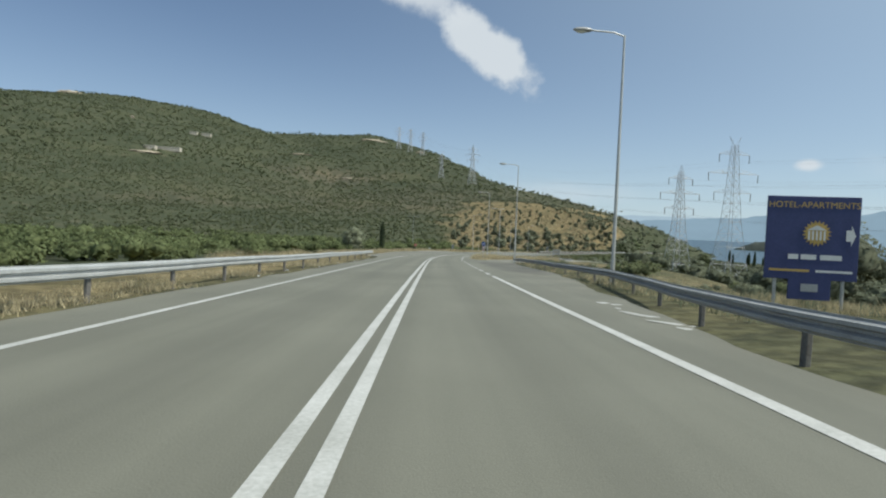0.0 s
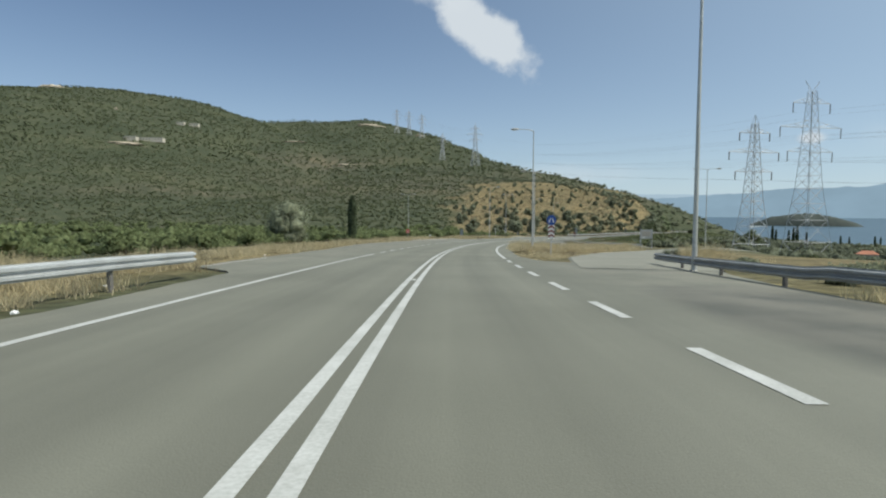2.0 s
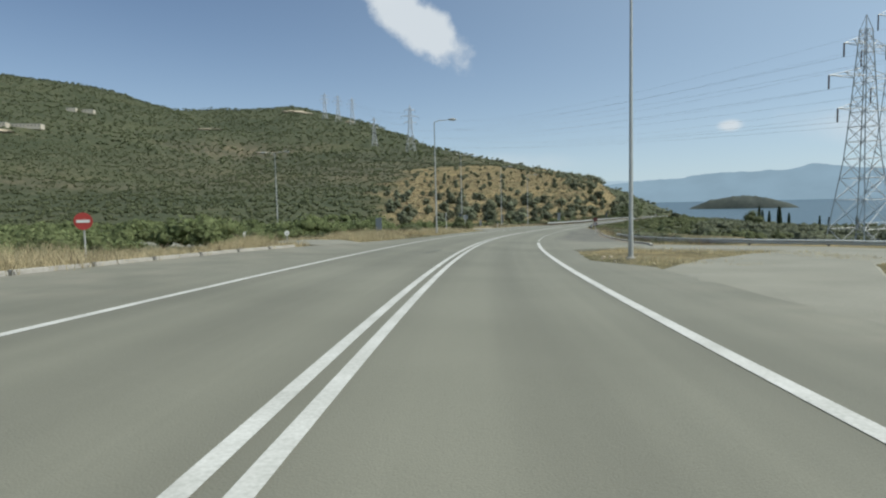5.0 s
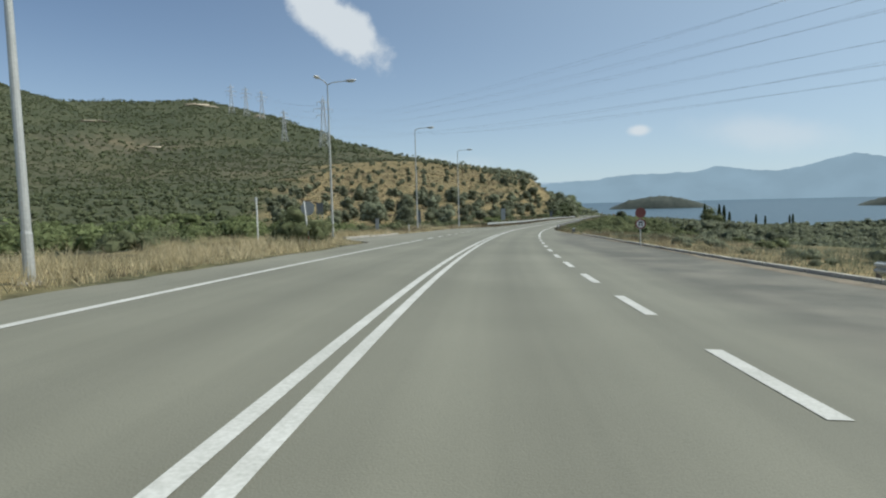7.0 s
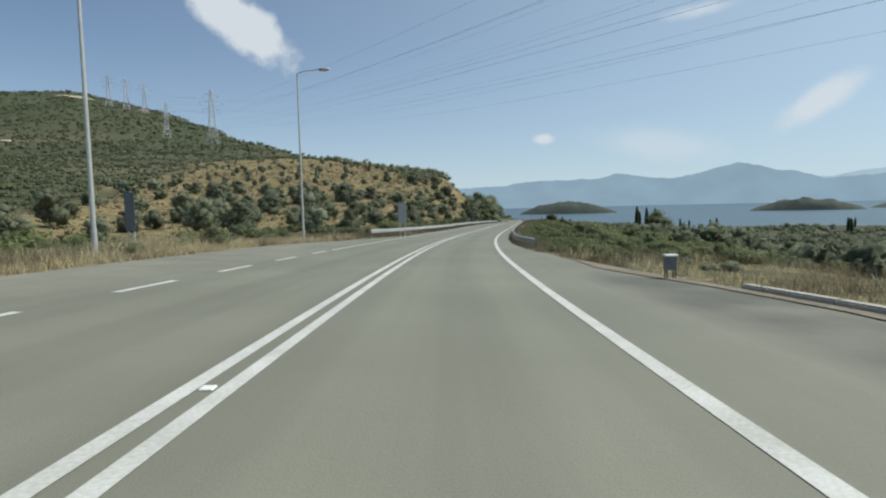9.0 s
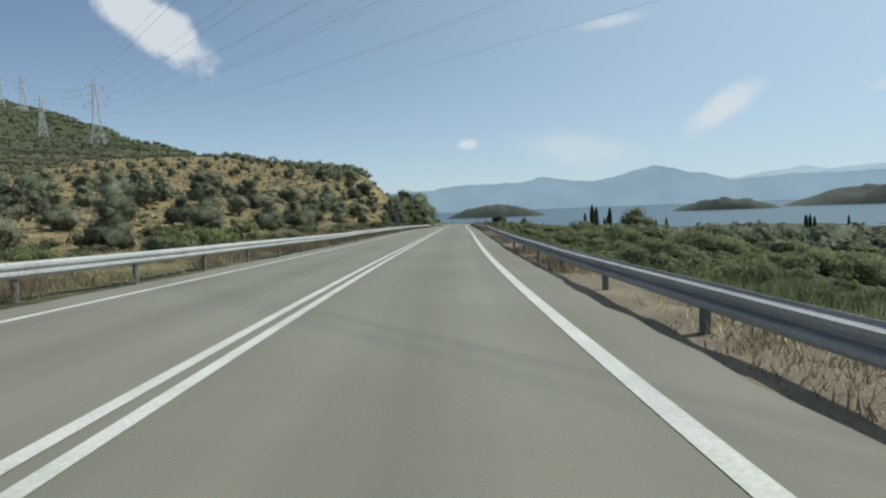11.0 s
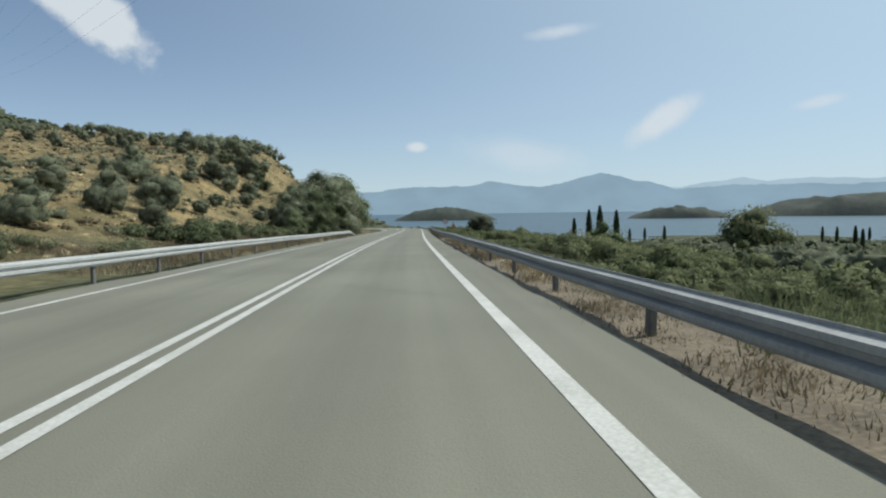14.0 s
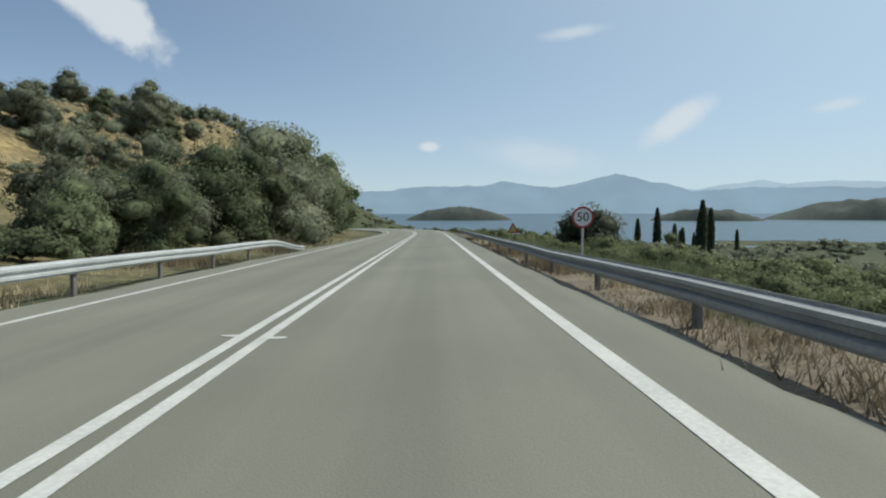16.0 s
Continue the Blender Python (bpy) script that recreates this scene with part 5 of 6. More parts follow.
for k, (x, y, h) in enumerate(((251, 453, 12), (247, 456, 9), (257, 452, 8), (232, 426, 10), (243, 440, 6), (300, 480, 7), (305, 478, 6), (318, 470, 7), (345, 500, 6), (330, 400, 6), (332, 403, 7), (360, 420, 6), (395, 440, 6), (420, 430, 6),
                               (212, 415, 9), (216, 418, 7), (330, 330, 6), (350, 345, 7), (280, 300, 6))):
    lone(cypress(h + 1.5, 130 + k, "slim dark cypress on the plain by the sea"), x, y)

# ---- side roads, kerb, painted scraps ----
def ribbon(name, mat, path, width, label, lift=0.07):
    pts = []
    for (s0, d0), (s1, d1) in zip(path[:-1], path[1:]):
        n = max(1, int(math.hypot(s1 - s0, d1 - d0) / 1.5))
        pts += [Vector(road(s0 + (s1 - s0) * k / n, d0 + (d1 - d0) * k / n)) for k in range(n)]
    pts.append(Vector(road(*path[-1])))
    verts, faces = [], []
    for i, q in enumerate(pts):
        t = (pts[min(i + 1, len(pts) - 1)] - pts[max(i - 1, 0)]).normalized()
        r = Vector((t.y, -t.x, 0)).normalized() * (width / 2)
        for f, down in ((-1.25, 0.35), (-1, 0), (-0.5, 0), (0, 0), (0.5, 0), (1, 0), (1.25, 0.35)):
            v = q + r * f
            verts.append((v.x, v.y, ground_z(v.x, v.y) + lift - down))
    for i in range(len(pts) - 1):
        faces += [(i * 7 + j, i * 7 + j + 1, (i + 1) * 7 + j + 1, (i + 1) * 7 + j) for j in range(6)]
    return tagged(mesh_of(name, verts, faces, mat), label, "road", kind="structure")


OLD_ASPHALT = material("old_asphalt", (0.18, 0.176, 0.142), (0.24, 0.234, 0.192), 0.9, 0.4, 30.0, 0.3)
ribbon("side_road", OLD_ASPHALT, [(70, 8.3), (84, 10.2), (95, 14.4), (104, 20.0), (112, 28), (122, 42), (130, 60)], 5.0, "pale worn side road turning down to the shore")
ribbon("side_road", OLD_ASPHALT, [(158, 8.5), (155, 11.5), (152, 16), (147, 24), (138, 36)], 5.0, "pale worn side road joining from the shore")
ribbon("side_road", OLD_ASPHALT, [(127, 5.5), (134, 7.4), (141, 11.0), (147, 16), (151, 24), (150, 36)], 5.0, "pale worn branch of the side road beside the lamp")
ribbon("side_road", OLD_ASPHALT, [(151, -7.2), (156, -10), (162, -15.2), (168, -22), (174, -36), (178, -60)], 3.6, "pale worn side road on the inland side")

bm = bmesh.new()
bmesh.ops.create_cube(bm, size=1, matrix=Matrix.Translation((0, 0, -0.04)) @ Matrix.Diagonal((0.22, 2.46, 0.3, 1)))
bmesh.ops.bevel(bm, geom=bm.edges[:], offset=0.03, segments=2, affect="EDGES")
def kerb_run(s0, count, offset, label):
    """Kerb stones end to end, offset: a function of s."""
    kerb = tagged(new("kerb"), label, "kerb", kind="structure")
    for k in range(count):
        s_ = s0 + 2.5 * k
        d0, d1 = offset(s_ - 1.25), offset(s_ + 1.25)
        ob = new("kerb_stone", KERB_STONE)
        ob.parent = kerb
        ob.matrix_world = place(s_, (d0 + d1) / 2, 0.0, math.degrees(math.atan2(-(d1 - d0), 2.5)) + _rt.randn() * 0.4) @ Matrix.Rotation(math.atan2(float(road(s_ + 1.25, d1)[2] - road(s_ - 1.25, d0)[2]), 2.5), 4, "X")


KERB_STONE = bpy.data.meshes.new("kerb_stone")
bm.to_mesh(KERB_STONE)
bm.free()
KERB_STONE.materials.append(CONCRETE)
kerb_run(158.5, 28, lambda s: float(edge_right(s)) + 0.12, "low weathered concrete kerb along the lay-by")
kerb_run(131.5, 7, lambda s: float(edge_left(s)) - 0.12, "pale concrete kerb before the inland side road")
kerb_run(205.5, 5, lambda s: float(edge_left(s)) - 0.12, "pale concrete kerb beside the widened verge")


def scrap(s, d, length, width, turn):
    """A worn leftover of road paint: an uneven flat patch."""
    bm = bmesh.new()
    n = 14
    vs = []
    for k in range(n):
        a = 2 * math.pi * k / n
        q = 0.75 + 0.4 * _rt.rand()
        vs.append(bm.verts.new((width / 2 * math.cos(a) * q, length / 2 * math.sin(a) * q, 0)))
    bm.faces.new(vs)
    ob = part("paint_scrap", bm, PAINT)
    ob.matrix_world = place(s, d, 0.007, turn)
    return tagged(ob, "worn scrap of white road paint", "road marking", kind="structure")


for s, d, l_, w_, t_ in ((14.6, 4.95, 0.35, 0.3, 70), (14.2, 5.15, 0.2, 0.35, 20), (12.3, 4.85, 0.5, 0.16, 40), (11.7, 5.0, 0.9, 0.2, 48), (10.5, 5.0, 1.1, 0.2, 45), (9.8, 4.95, 0.3, 0.2, 30), (13.2, 4.9, 0.25, 0.12, 10),
                         (388.8, -0.26, 0.12, 0.3, 0), (388.6, 0.26, 0.12, 0.3, 0), (358.0, 0.3, 0.12, 0.3, 0), (356.4, 3.75, 0.12, 0.25, 0)):
    scrap(s, d, l_, w_, t_)

STUD = material("road_stud", (0.6, 0.6, 0.56), (0.8, 0.8, 0.76), 0.4, 4.0, 20.0, 0.05)
bm = bmesh.new()
bmesh.ops.create_cube(bm, size=1, matrix=Matrix.Diagonal((0.11, 0.1, 0.025, 1)))
bmesh.ops.bevel(bm, geom=bm.edges[:], offset=0.01, segments=1, affect="EDGES")
_stud = part("road_stud", bm, STUD)
for k, s in enumerate((42.8, 63.8, 79.4, 198.7, 219.5, 240.5, 262)):
    ob = _stud if k == 0 else new("road_stud", _stud.data)
    ob.matrix_world = place(s, 0.0, 0.008)
    tagged(ob, "small pale reflective stud between the centre lines", "road stud", "road studs")

# ---- signs ----
SIGN_BACK = material("sign_back", (0.3, 0.31, 0.31), (0.42, 0.43, 0.43), 0.5, 3.0, 25.0, 0.03, metal=0.4)
DARK_BACK = material("dark_board", (0.1, 0.11, 0.12), (0.17, 0.18, 0.19), 0.6, 3.0, 25.0, 0.03)
SIGN_BLUE = material("sign_blue", (0.02, 0.06, 0.24), (0.03, 0.085, 0.32), 0.4, 3.0, 25.0, 0.0)
BOARD_BLUE = material("board_blue", (0.035, 0.046, 0.125), (0.052, 0.064, 0.17), 0.5, 2.0, 20.0, 0.0)
SIGN_WHITE = material("sign_white", (0.6, 0.6, 0.58), (0.75, 0.75, 0.73), 0.4, 3.0, 25.0, 0.0)
SIGN_RED = material("sign_red", (0.3, 0.04, 0.035), (0.42, 0.06, 0.05), 0.4, 3.0, 25.0, 0.0)
DULL_RED = material("dull_red", (0.17, 0.05, 0.045), (0.25, 0.085, 0.075), 0.6, 3.0, 25.0, 0.0)
SIGN_BLACK = material("sign_black", (0.02, 0.02, 0.02), (0.045, 0.045, 0.045), 0.5, 3.0, 25.0, 0.0)
SIGN_GOLD = material("sign_gold", (0.45, 0.3, 0.08), (0.6, 0.42, 0.14), 0.5, 3.0, 25.0, 0.0)


def disc(r, y0, y1, z, x=0.0, n=32):
    """A short round plate that faces -y."""
    bm = bmesh.new()
    bmesh.ops.create_cone(bm, cap_ends=True, segments=n, radius1=r, radius2=r, depth=abs(y1 - y0), matrix=Matrix.Translation((x, (y0 + y1) / 2, z)) @ Matrix.Rotation(math.pi / 2, 4, "X"))
    return bm


def plate(w, h, y0, y1, z, x=0.0, bevel=0.0):
    bm = bmesh.new()
    bmesh.ops.create_cube(bm, size=1, matrix=Matrix.Translation((x, (y0 + y1) / 2, z)) @ Matrix.Diagonal((w, abs(y1 - y0), h, 1)))
    if bevel:
        bmesh.ops.bevel(bm, geom=bm.edges[:], offset=bevel, segments=1, affect="EDGES")
    return bm


def outline(points, y0, y1):
    """A flat shape in x, z with some thickness along y."""
    bm = bmesh.new()
    front = [bm.verts.new((x, y0, z)) for x, z in points]
    back = [bm.verts.new((x, y1, z)) for x, z in points]
    bm.faces.new(front)
    bm.faces.new(back[::-1])
    n = len(points)
    for k in range(n):
        bm.faces.new((front[k], back[k], back[(k + 1) % n], front[(k + 1) % n]))
    bmesh.ops.recalc_face_normals(bm, faces=bm.faces[:])
    return bm


def text_part(body, size, x, y, z, mat, parent):
    cu = bpy.data.curves.new("lettering", "FONT")
    cu.body, cu.size, cu.align_x, cu.align_y, cu.extrude = body, size, "CENTER", "CENTER", 0.002
    ob = new("lettering", cu)
    bpy.context.view_layer.update()
    me = bpy.data.meshes.new_from_object(ob.evaluated_get(bpy.context.evaluated_depsgraph_get()))
    bpy.data.objects.remove(ob)
    bpy.data.curves.remove(cu)
    me.materials.clear()
    me.materials.append(mat)
    t = new("lettering", me)
    t.parent = parent
    t.matrix_local = Matrix.Translation((x, y, z)) @ Matrix.Rotation(math.pi / 2, 4, "X")
    return t


def sign_root(name, label, x, y, face, z=None, lean=0.0):
    """face: degrees by which the sign turns left of +y; its front looks back along its -y."""
    root = new(name)
    z = ground_z(x, y) if z is None else z
    root.matrix_world = Matrix.Translation((x, y, z)) @ Matrix.Rotation(radians(face), 4, "Z") @ Matrix.Rotation(lean, 4, "Y")
    return tagged(root, label, "road sign")


# fork sign with chevrons at the nose of the traffic island
x, y = road_xy(82.95, 6.42)
r = sign_root("fork_sign", "round blue sign with two white arrows over red chevrons", x, y, math.degrees(road_turn(83)) - 4, float(road(82.95, 6.42)[2]))
tube("pole", [(0, 0, -0.4), (0, 0, 2.4)], 0.035, LAMP_STEEL, r)
blue = part("disc", disc(0.31, -0.05, -0.035, 2.3), SIGN_BLUE, r)
for sg in (-1, 1):
    pts = [(0.03, 0.13), (0.075, 0.14), (0.15, -0.06), (0.19, -0.04), (0.155, -0.17), (0.055, -0.105), (0.1, -0.085)]
    part("arrow", outline([(sg * a, 2.3 + b) for a, b in (pts if sg > 0 else pts[::-1])], -0.056, -0.05), SIGN_WHITE, blue)
board = part("board", plate(0.4, 0.82, -0.05, -0.035, 1.56, bevel=0.004), SIGN_WHITE, r)
for k in range(3):
    z0 = 1.2 + 0.27 * k
    part("chevron", outline([(-0.195, z0), (0, z0 + 0.12), (0.195, z0), (0.195, z0 + 0.13), (0, z0 + 0.25), (-0.195, z0 + 0.13)], -0.056, -0.05), DULL_RED, board)

# no-entry sign at the mouth of the inland side road
r = sign_root("no_entry_sign", "red no-entry sign with a white bar in dry grass", -2.75, 141.6, 8)
tube("pole", [(0, 0, -0.3), (0, 0, 1.75)], 0.03, LAMP_STEEL, r)
red = part("disc", disc(0.3, -0.05, -0.035, 1.45), SIGN_RED, r)
part("bar", plate(0.42, 0.1, -0.056, -0.05, 1.45), SIGN_WHITE, red, "white bar")

for _o in bpy.data.objects:
    if _o.name == "fork_sign":
        _o.matrix_world = _o.matrix_world @ Matrix.Diagonal((0.88, 1, 0.93, 1))

# speed limit
x, y = 129.2, 365.0
r = sign_root("speed_sign", "round white speed limit sign with a red rim", x, y, math.degrees(road_turn(400)) - 6, -11.75)
tube("pole", [(0, 0, -1.2), (0, 0, 1.74)], 0.03, LAMP_STEEL, r)
rim = part("rim", disc(0.275, -0.05, -0.035, 1.49), SIGN_RED, r)
part("face", disc(0.222, -0.058, -0.05, 1.49), SIGN_WHITE, rim)
text_part("50", 0.32, 0, -0.062, 1.49, SIGN_BLACK, rim)

# warning triangle further on
x, y = 149.0, 391.0
r = sign_root("warning_sign", "red-edged warning triangle behind the barrier", x, y, math.degrees(road_turn(420)) - 6, -12.95)
tube("pole", [(0, 0, -1.3), (0, 0, 1.8)], 0.03, LAMP_STEEL, r)
tri_ = part("rim", outline([(-0.48, 1.1), (0.48, 1.1), (0, 1.95)], -0.05, -0.035), SIGN_RED, r)
part("face", outline([(-0.3, 1.2), (0.3, 1.2), (0, 1.74)], -0.058, -0.05), SIGN_GOLD, tri_)

# two round prohibition signs by the lay-by
x, y = 36.0, 194.0
r = sign_root("prohibition_signs", "two round red-rimmed signs on one pole", x, y, math.degrees(road_turn(195)) - 4, -7.55)
tube("pole", [(0, 0, -0.5), (0, 0, 1.9)], 0.03, LAMP_STEEL, r)
part("disc", disc(0.27, -0.05, -0.035, 1.72), DULL_RED, r, "dull red round plate")
low = part("rim", disc(0.27, -0.05, -0.035, 1.14), DULL_RED, r)
part("face", disc(0.2, -0.058, -0.05, 1.14), SIGN_WHITE, low)
part("symbol", outline([(-0.1, 1.02), (-0.04, 1.02), (-0.04, 1.2), (0.04, 1.2), (0.04, 1.02), (0.1, 1.02), (0.1, 1.27), (-0.1, 1.27)], -0.064, -0.058), SIGN_BLACK, low)

# boards seen from behind, on the inland verge
for x, y, w, h, z0, mat, lab in ((8, 190, 0.75, 1.45, -6.3, SIGN_BACK, "grey back of a tall road board on posts"), (26, 222, 0.35, 1.0, -7.35, SIGN_BACK, "grey-green back of a small road board"),
                                 (33, 236, 0.4, 1.5, -7.3, DARK_BACK, "dark back of a tall road board"), (52, 259, 0.7, 1.8, -8.0, SIGN_BACK, "grey back of a tall road board on posts"),
                                 (92, 328, 0.6, 1.8, -9.95, DARK_BACK, "grey back of a tall road board behind the barrier"), (20, 205, 0.45, 0.75, -5.6, DARK_BACK, "dark back of a square road board on a white post")):
    g = ground_z(x, y)
    _s = float(road_coords(np.array([x]), np.array([y]))[0][0])
    r = sign_root("board_back", lab, x, y, math.degrees(road_turn(_s)), g)
    part("board", plate(w, h, -0.02, 0.0, z0 + h / 2 - g, bevel=0.004), mat, r)
    for dx in (-w * 0.3, w * 0.3):
        tube("pole", [(dx, 0.03, -0.3), (dx, 0.03, z0 + h - 0.1 - g)], 0.028, LAMP_STEEL, r, 8)
    for dz in (0.25, 0.75):
        part("rail", plate(w * 0.95, 0.05, 0.0, 0.025, z0 + h * dz - g), LAMP_STEEL, r)

# leaning marker with a round plate seen from behind
x, y = 19.0, 194.0
r = sign_root("leaning_sign", "leaning striped post with a round grey plate", x, y, math.degrees(road_turn(198)), None, -0.1)
tube("pole", [(0, 0, -0.3), (0, 0, 2.1)], 0.035, SIGN_WHITE, r, 10)
for z in (0.35, 0.75):
    tube("band", [(0, 0, z), (0, 0, z + 0.18)], 0.038, SIGN_RED, r, 10)
part("disc", disc(0.32, 0.03, 0.045, 1.75, 0.12), SIGN_BACK, r)
for s, d, h in ((195, -10.0, 2.3), (225, -9.0, 0.8)):
    x, y = road_xy(s, d)
    r = sign_root("marker_post", "thin white marker post in dry grass", x, y, 0)
    tube("pole", [(0, 0, -0.2), (0, 0, h)], 0.035, SIGN_WHITE, r, 8)
    part("cap", plate(0.14, 0.22, -0.02, 0.02, h - 0.1, bevel=0.01), SIGN_BACK, r)

# give-way sign and a small plate at the mouth of the inland side road, seen from behind
r = sign_root("give_way_sign", "grey back of a give-way triangle in dry grass", -2.28, 165.4, 12)
tube("pole", [(0, 0, -0.3), (0, 0, 1.0)], 0.035, LAMP_STEEL, r, 8)
part("triangle", outline([(-0.27, 1.06), (0, 0.58), (0.27, 1.06)], -0.05, -0.035), SIGN_WHITE, r, "pale grey back of a triangular plate")
r = sign_root("round_sign", "pale back of a small round sign in dry grass", 0.6, 167.0, 8)
tube("pole", [(0, 0, -0.3), (0, 0, 0.8)], 0.035, LAMP_STEEL, r, 8)
part("disc", disc(0.19, -0.05, -0.035, 0.68), SIGN_WHITE, r)
part("band", plate(0.2, 0.07, -0.056, -0.05, 0.64), SIGN_BACK, r)

# grey information board by the side road
x, y = 25.0, 114.0
r = sign_root("information_board", "grey-framed information board by the side road", x, y, -6, -4.6)
for dx in (-0.62, 0.62):
    part("leg", plate(0.1, 2.4, -0.05, 0.05, 0.9, dx, 0.01), SIGN_BACK, r)
part("panel", plate(1.3, 1.0, -0.03, 0.03, 1.55, bevel=0.01), SIGN_BACK, r)
part("picture", plate(1.0, 0.62, -0.04, -0.03, 1.6), CONCRETE, r, "faded picture panel")
part("notice", plate(0.35, 0.14, -0.04, -0.03, 1.18, -0.3), SIGN_WHITE, r)

# hotel board: lettering that can be read is set, the name is a row of bars
HX, HY = road_xy(15.3, 10.5)
hotel = tagged(new("hotel_board"), "dark blue hotel board with gold lettering behind the barrier", "sign board")
hotel.matrix_world = Matrix.Translation((HX, HY, float(road(15.3, 9.0)[2]) - 0.15)) @ Matrix.Rotation(radians(-14), 4, "Z")
_face = part("panel", plate(2.18, 2.16, -0.03, 0.03, 1.95, bevel=0.008), BOARD_BLUE, hotel)
for dx in (-0.8, 0.8):
    tube("pole", [(dx, 0.06, -1.6), (dx, 0.06, 2.8)], 0.045, LAMP_STEEL, hotel, 10)
text_part("HOTEL-APARTMENTS", 0.222, 0, -0.036, 2.8, SIGN_GOLD, _face)
pts = []
for k in range(40):
    a = 2 * math.pi * k / 40
    q = 0.34 if k % 2 else 0.25
    pts.append((0.1 + q * math.cos(a), 2.08 + q * math.sin(a)))
part("sun_emblem", outline(pts[::-1], -0.04, -0.03), SIGN_GOLD, _face)
part("roof_emblem", outline([(-0.13, 2.16), (0.33, 2.16), (0.1, 2.29)], -0.046, -0.04), SIGN_WHITE, _face)
for k in range(5):
    part("column_emblem", plate(0.045, 0.24, -0.046, -0.04, 2.02, -0.08 + 0.09 * k), SIGN_WHITE, _face)
part("arrow", outline([(0.78, 1.9), (0.9, 1.9), (0.9, 1.78), (1.0, 2.04), (0.9, 2.3), (0.9, 2.18), (0.78, 2.18)], -0.04, -0.03), SIGN_WHITE, _face)
for x0, w in ((-0.42, 0.24), (-0.06, 0.36), (0.46, 0.5)):
    part("bar", plate(w, 0.13, -0.036, -0.03, 1.46, x0), SIGN_WHITE, _face)
part("bar", plate(0.95, 0.06, -0.036, -0.03, 1.1, -0.5), SIGN_GOLD, _face)
part("bar", plate(0.85, 0.06, -0.036, -0.03, 1.1, 0.55), SIGN_WHITE, _face)
low = part("lower_panel", plate(1.0, 0.55, -0.03, 0.03, 0.62, bevel=0.008), BOARD_BLUE, hotel)
part("bar", plate(0.4, 0.2, -0.036, -0.03, 0.66), SIGN_BACK, low)

# a small meter box on legs beside the verge
x, y = 45.5, 220.7
r = tagged(new("meter_box"), "dark wooden box on legs with a white lid", "box")
r.matrix_world = Matrix.Translation((x, y, ground_z(x, y))) @ Matrix.Rotation(math.radians(-25), 4, "Z") @ Matrix.Diagonal((0.4, 0.4, 0.5, 1))
part("body", plate(0.62, 0.62, -0.25, 0.25, 0.85, bevel=0.01), DARK_BACK, r)
part("lid", plate(0.74, 0.1, -0.32, 0.32, 1.21, bevel=0.02), SIGN_WHITE, r, "white-painted lid")
for dx in (-0.24, 0.24):
    for dy in (-0.2, 0.2):
        part("leg", plate(0.06, 1.0, dy - 0.03, dy + 0.03, 0.2, dx), BARK, r)

# ---- pylons and cables ----
LATTICE = material("lattice_steel", (0.4, 0.41, 0.42), (0.54, 0.55, 0.56), 0.6, 1.0, 8.0, 0.0, metal=0.3)
CABLE = material("cable", (0.25, 0.26, 0.28), (0.36, 0.37, 0.39), 0.5, 1.0, 8.0, 0.0, metal=0.4)
INSULATOR = material("insulator", (0.07, 0.05, 0.045), (0.14, 0.1, 0.09), 0.3, 2.0, 12.0, 0.0)


def bars(name, segs, r, mat, parent):
    """Square steel bars between pairs of points, joined as one lattice part."""
    verts, faces = [], []
    for a, b in segs:
        a, b = Vector(a), Vector(b)
        t = (b - a).normalized()
        u = t.orthogonal().normalized() * r
        v = t.cross(u).normalized() * r
        k = len(verts)
        for q in (a, b):
            verts += [q + u + v, q - u + v, q - u - v, q + u - v]
        faces += [(k, k + 1, k + 5, k + 4), (k + 1, k + 2, k + 6, k + 5), (k + 2, k + 3, k + 7, k + 6), (k + 3, k, k + 4, k + 7), (k, k + 3, k + 2, k + 1), (k + 4, k + 5, k + 6, k + 7)]
    return mesh_of(name, verts, faces, mat, parent)


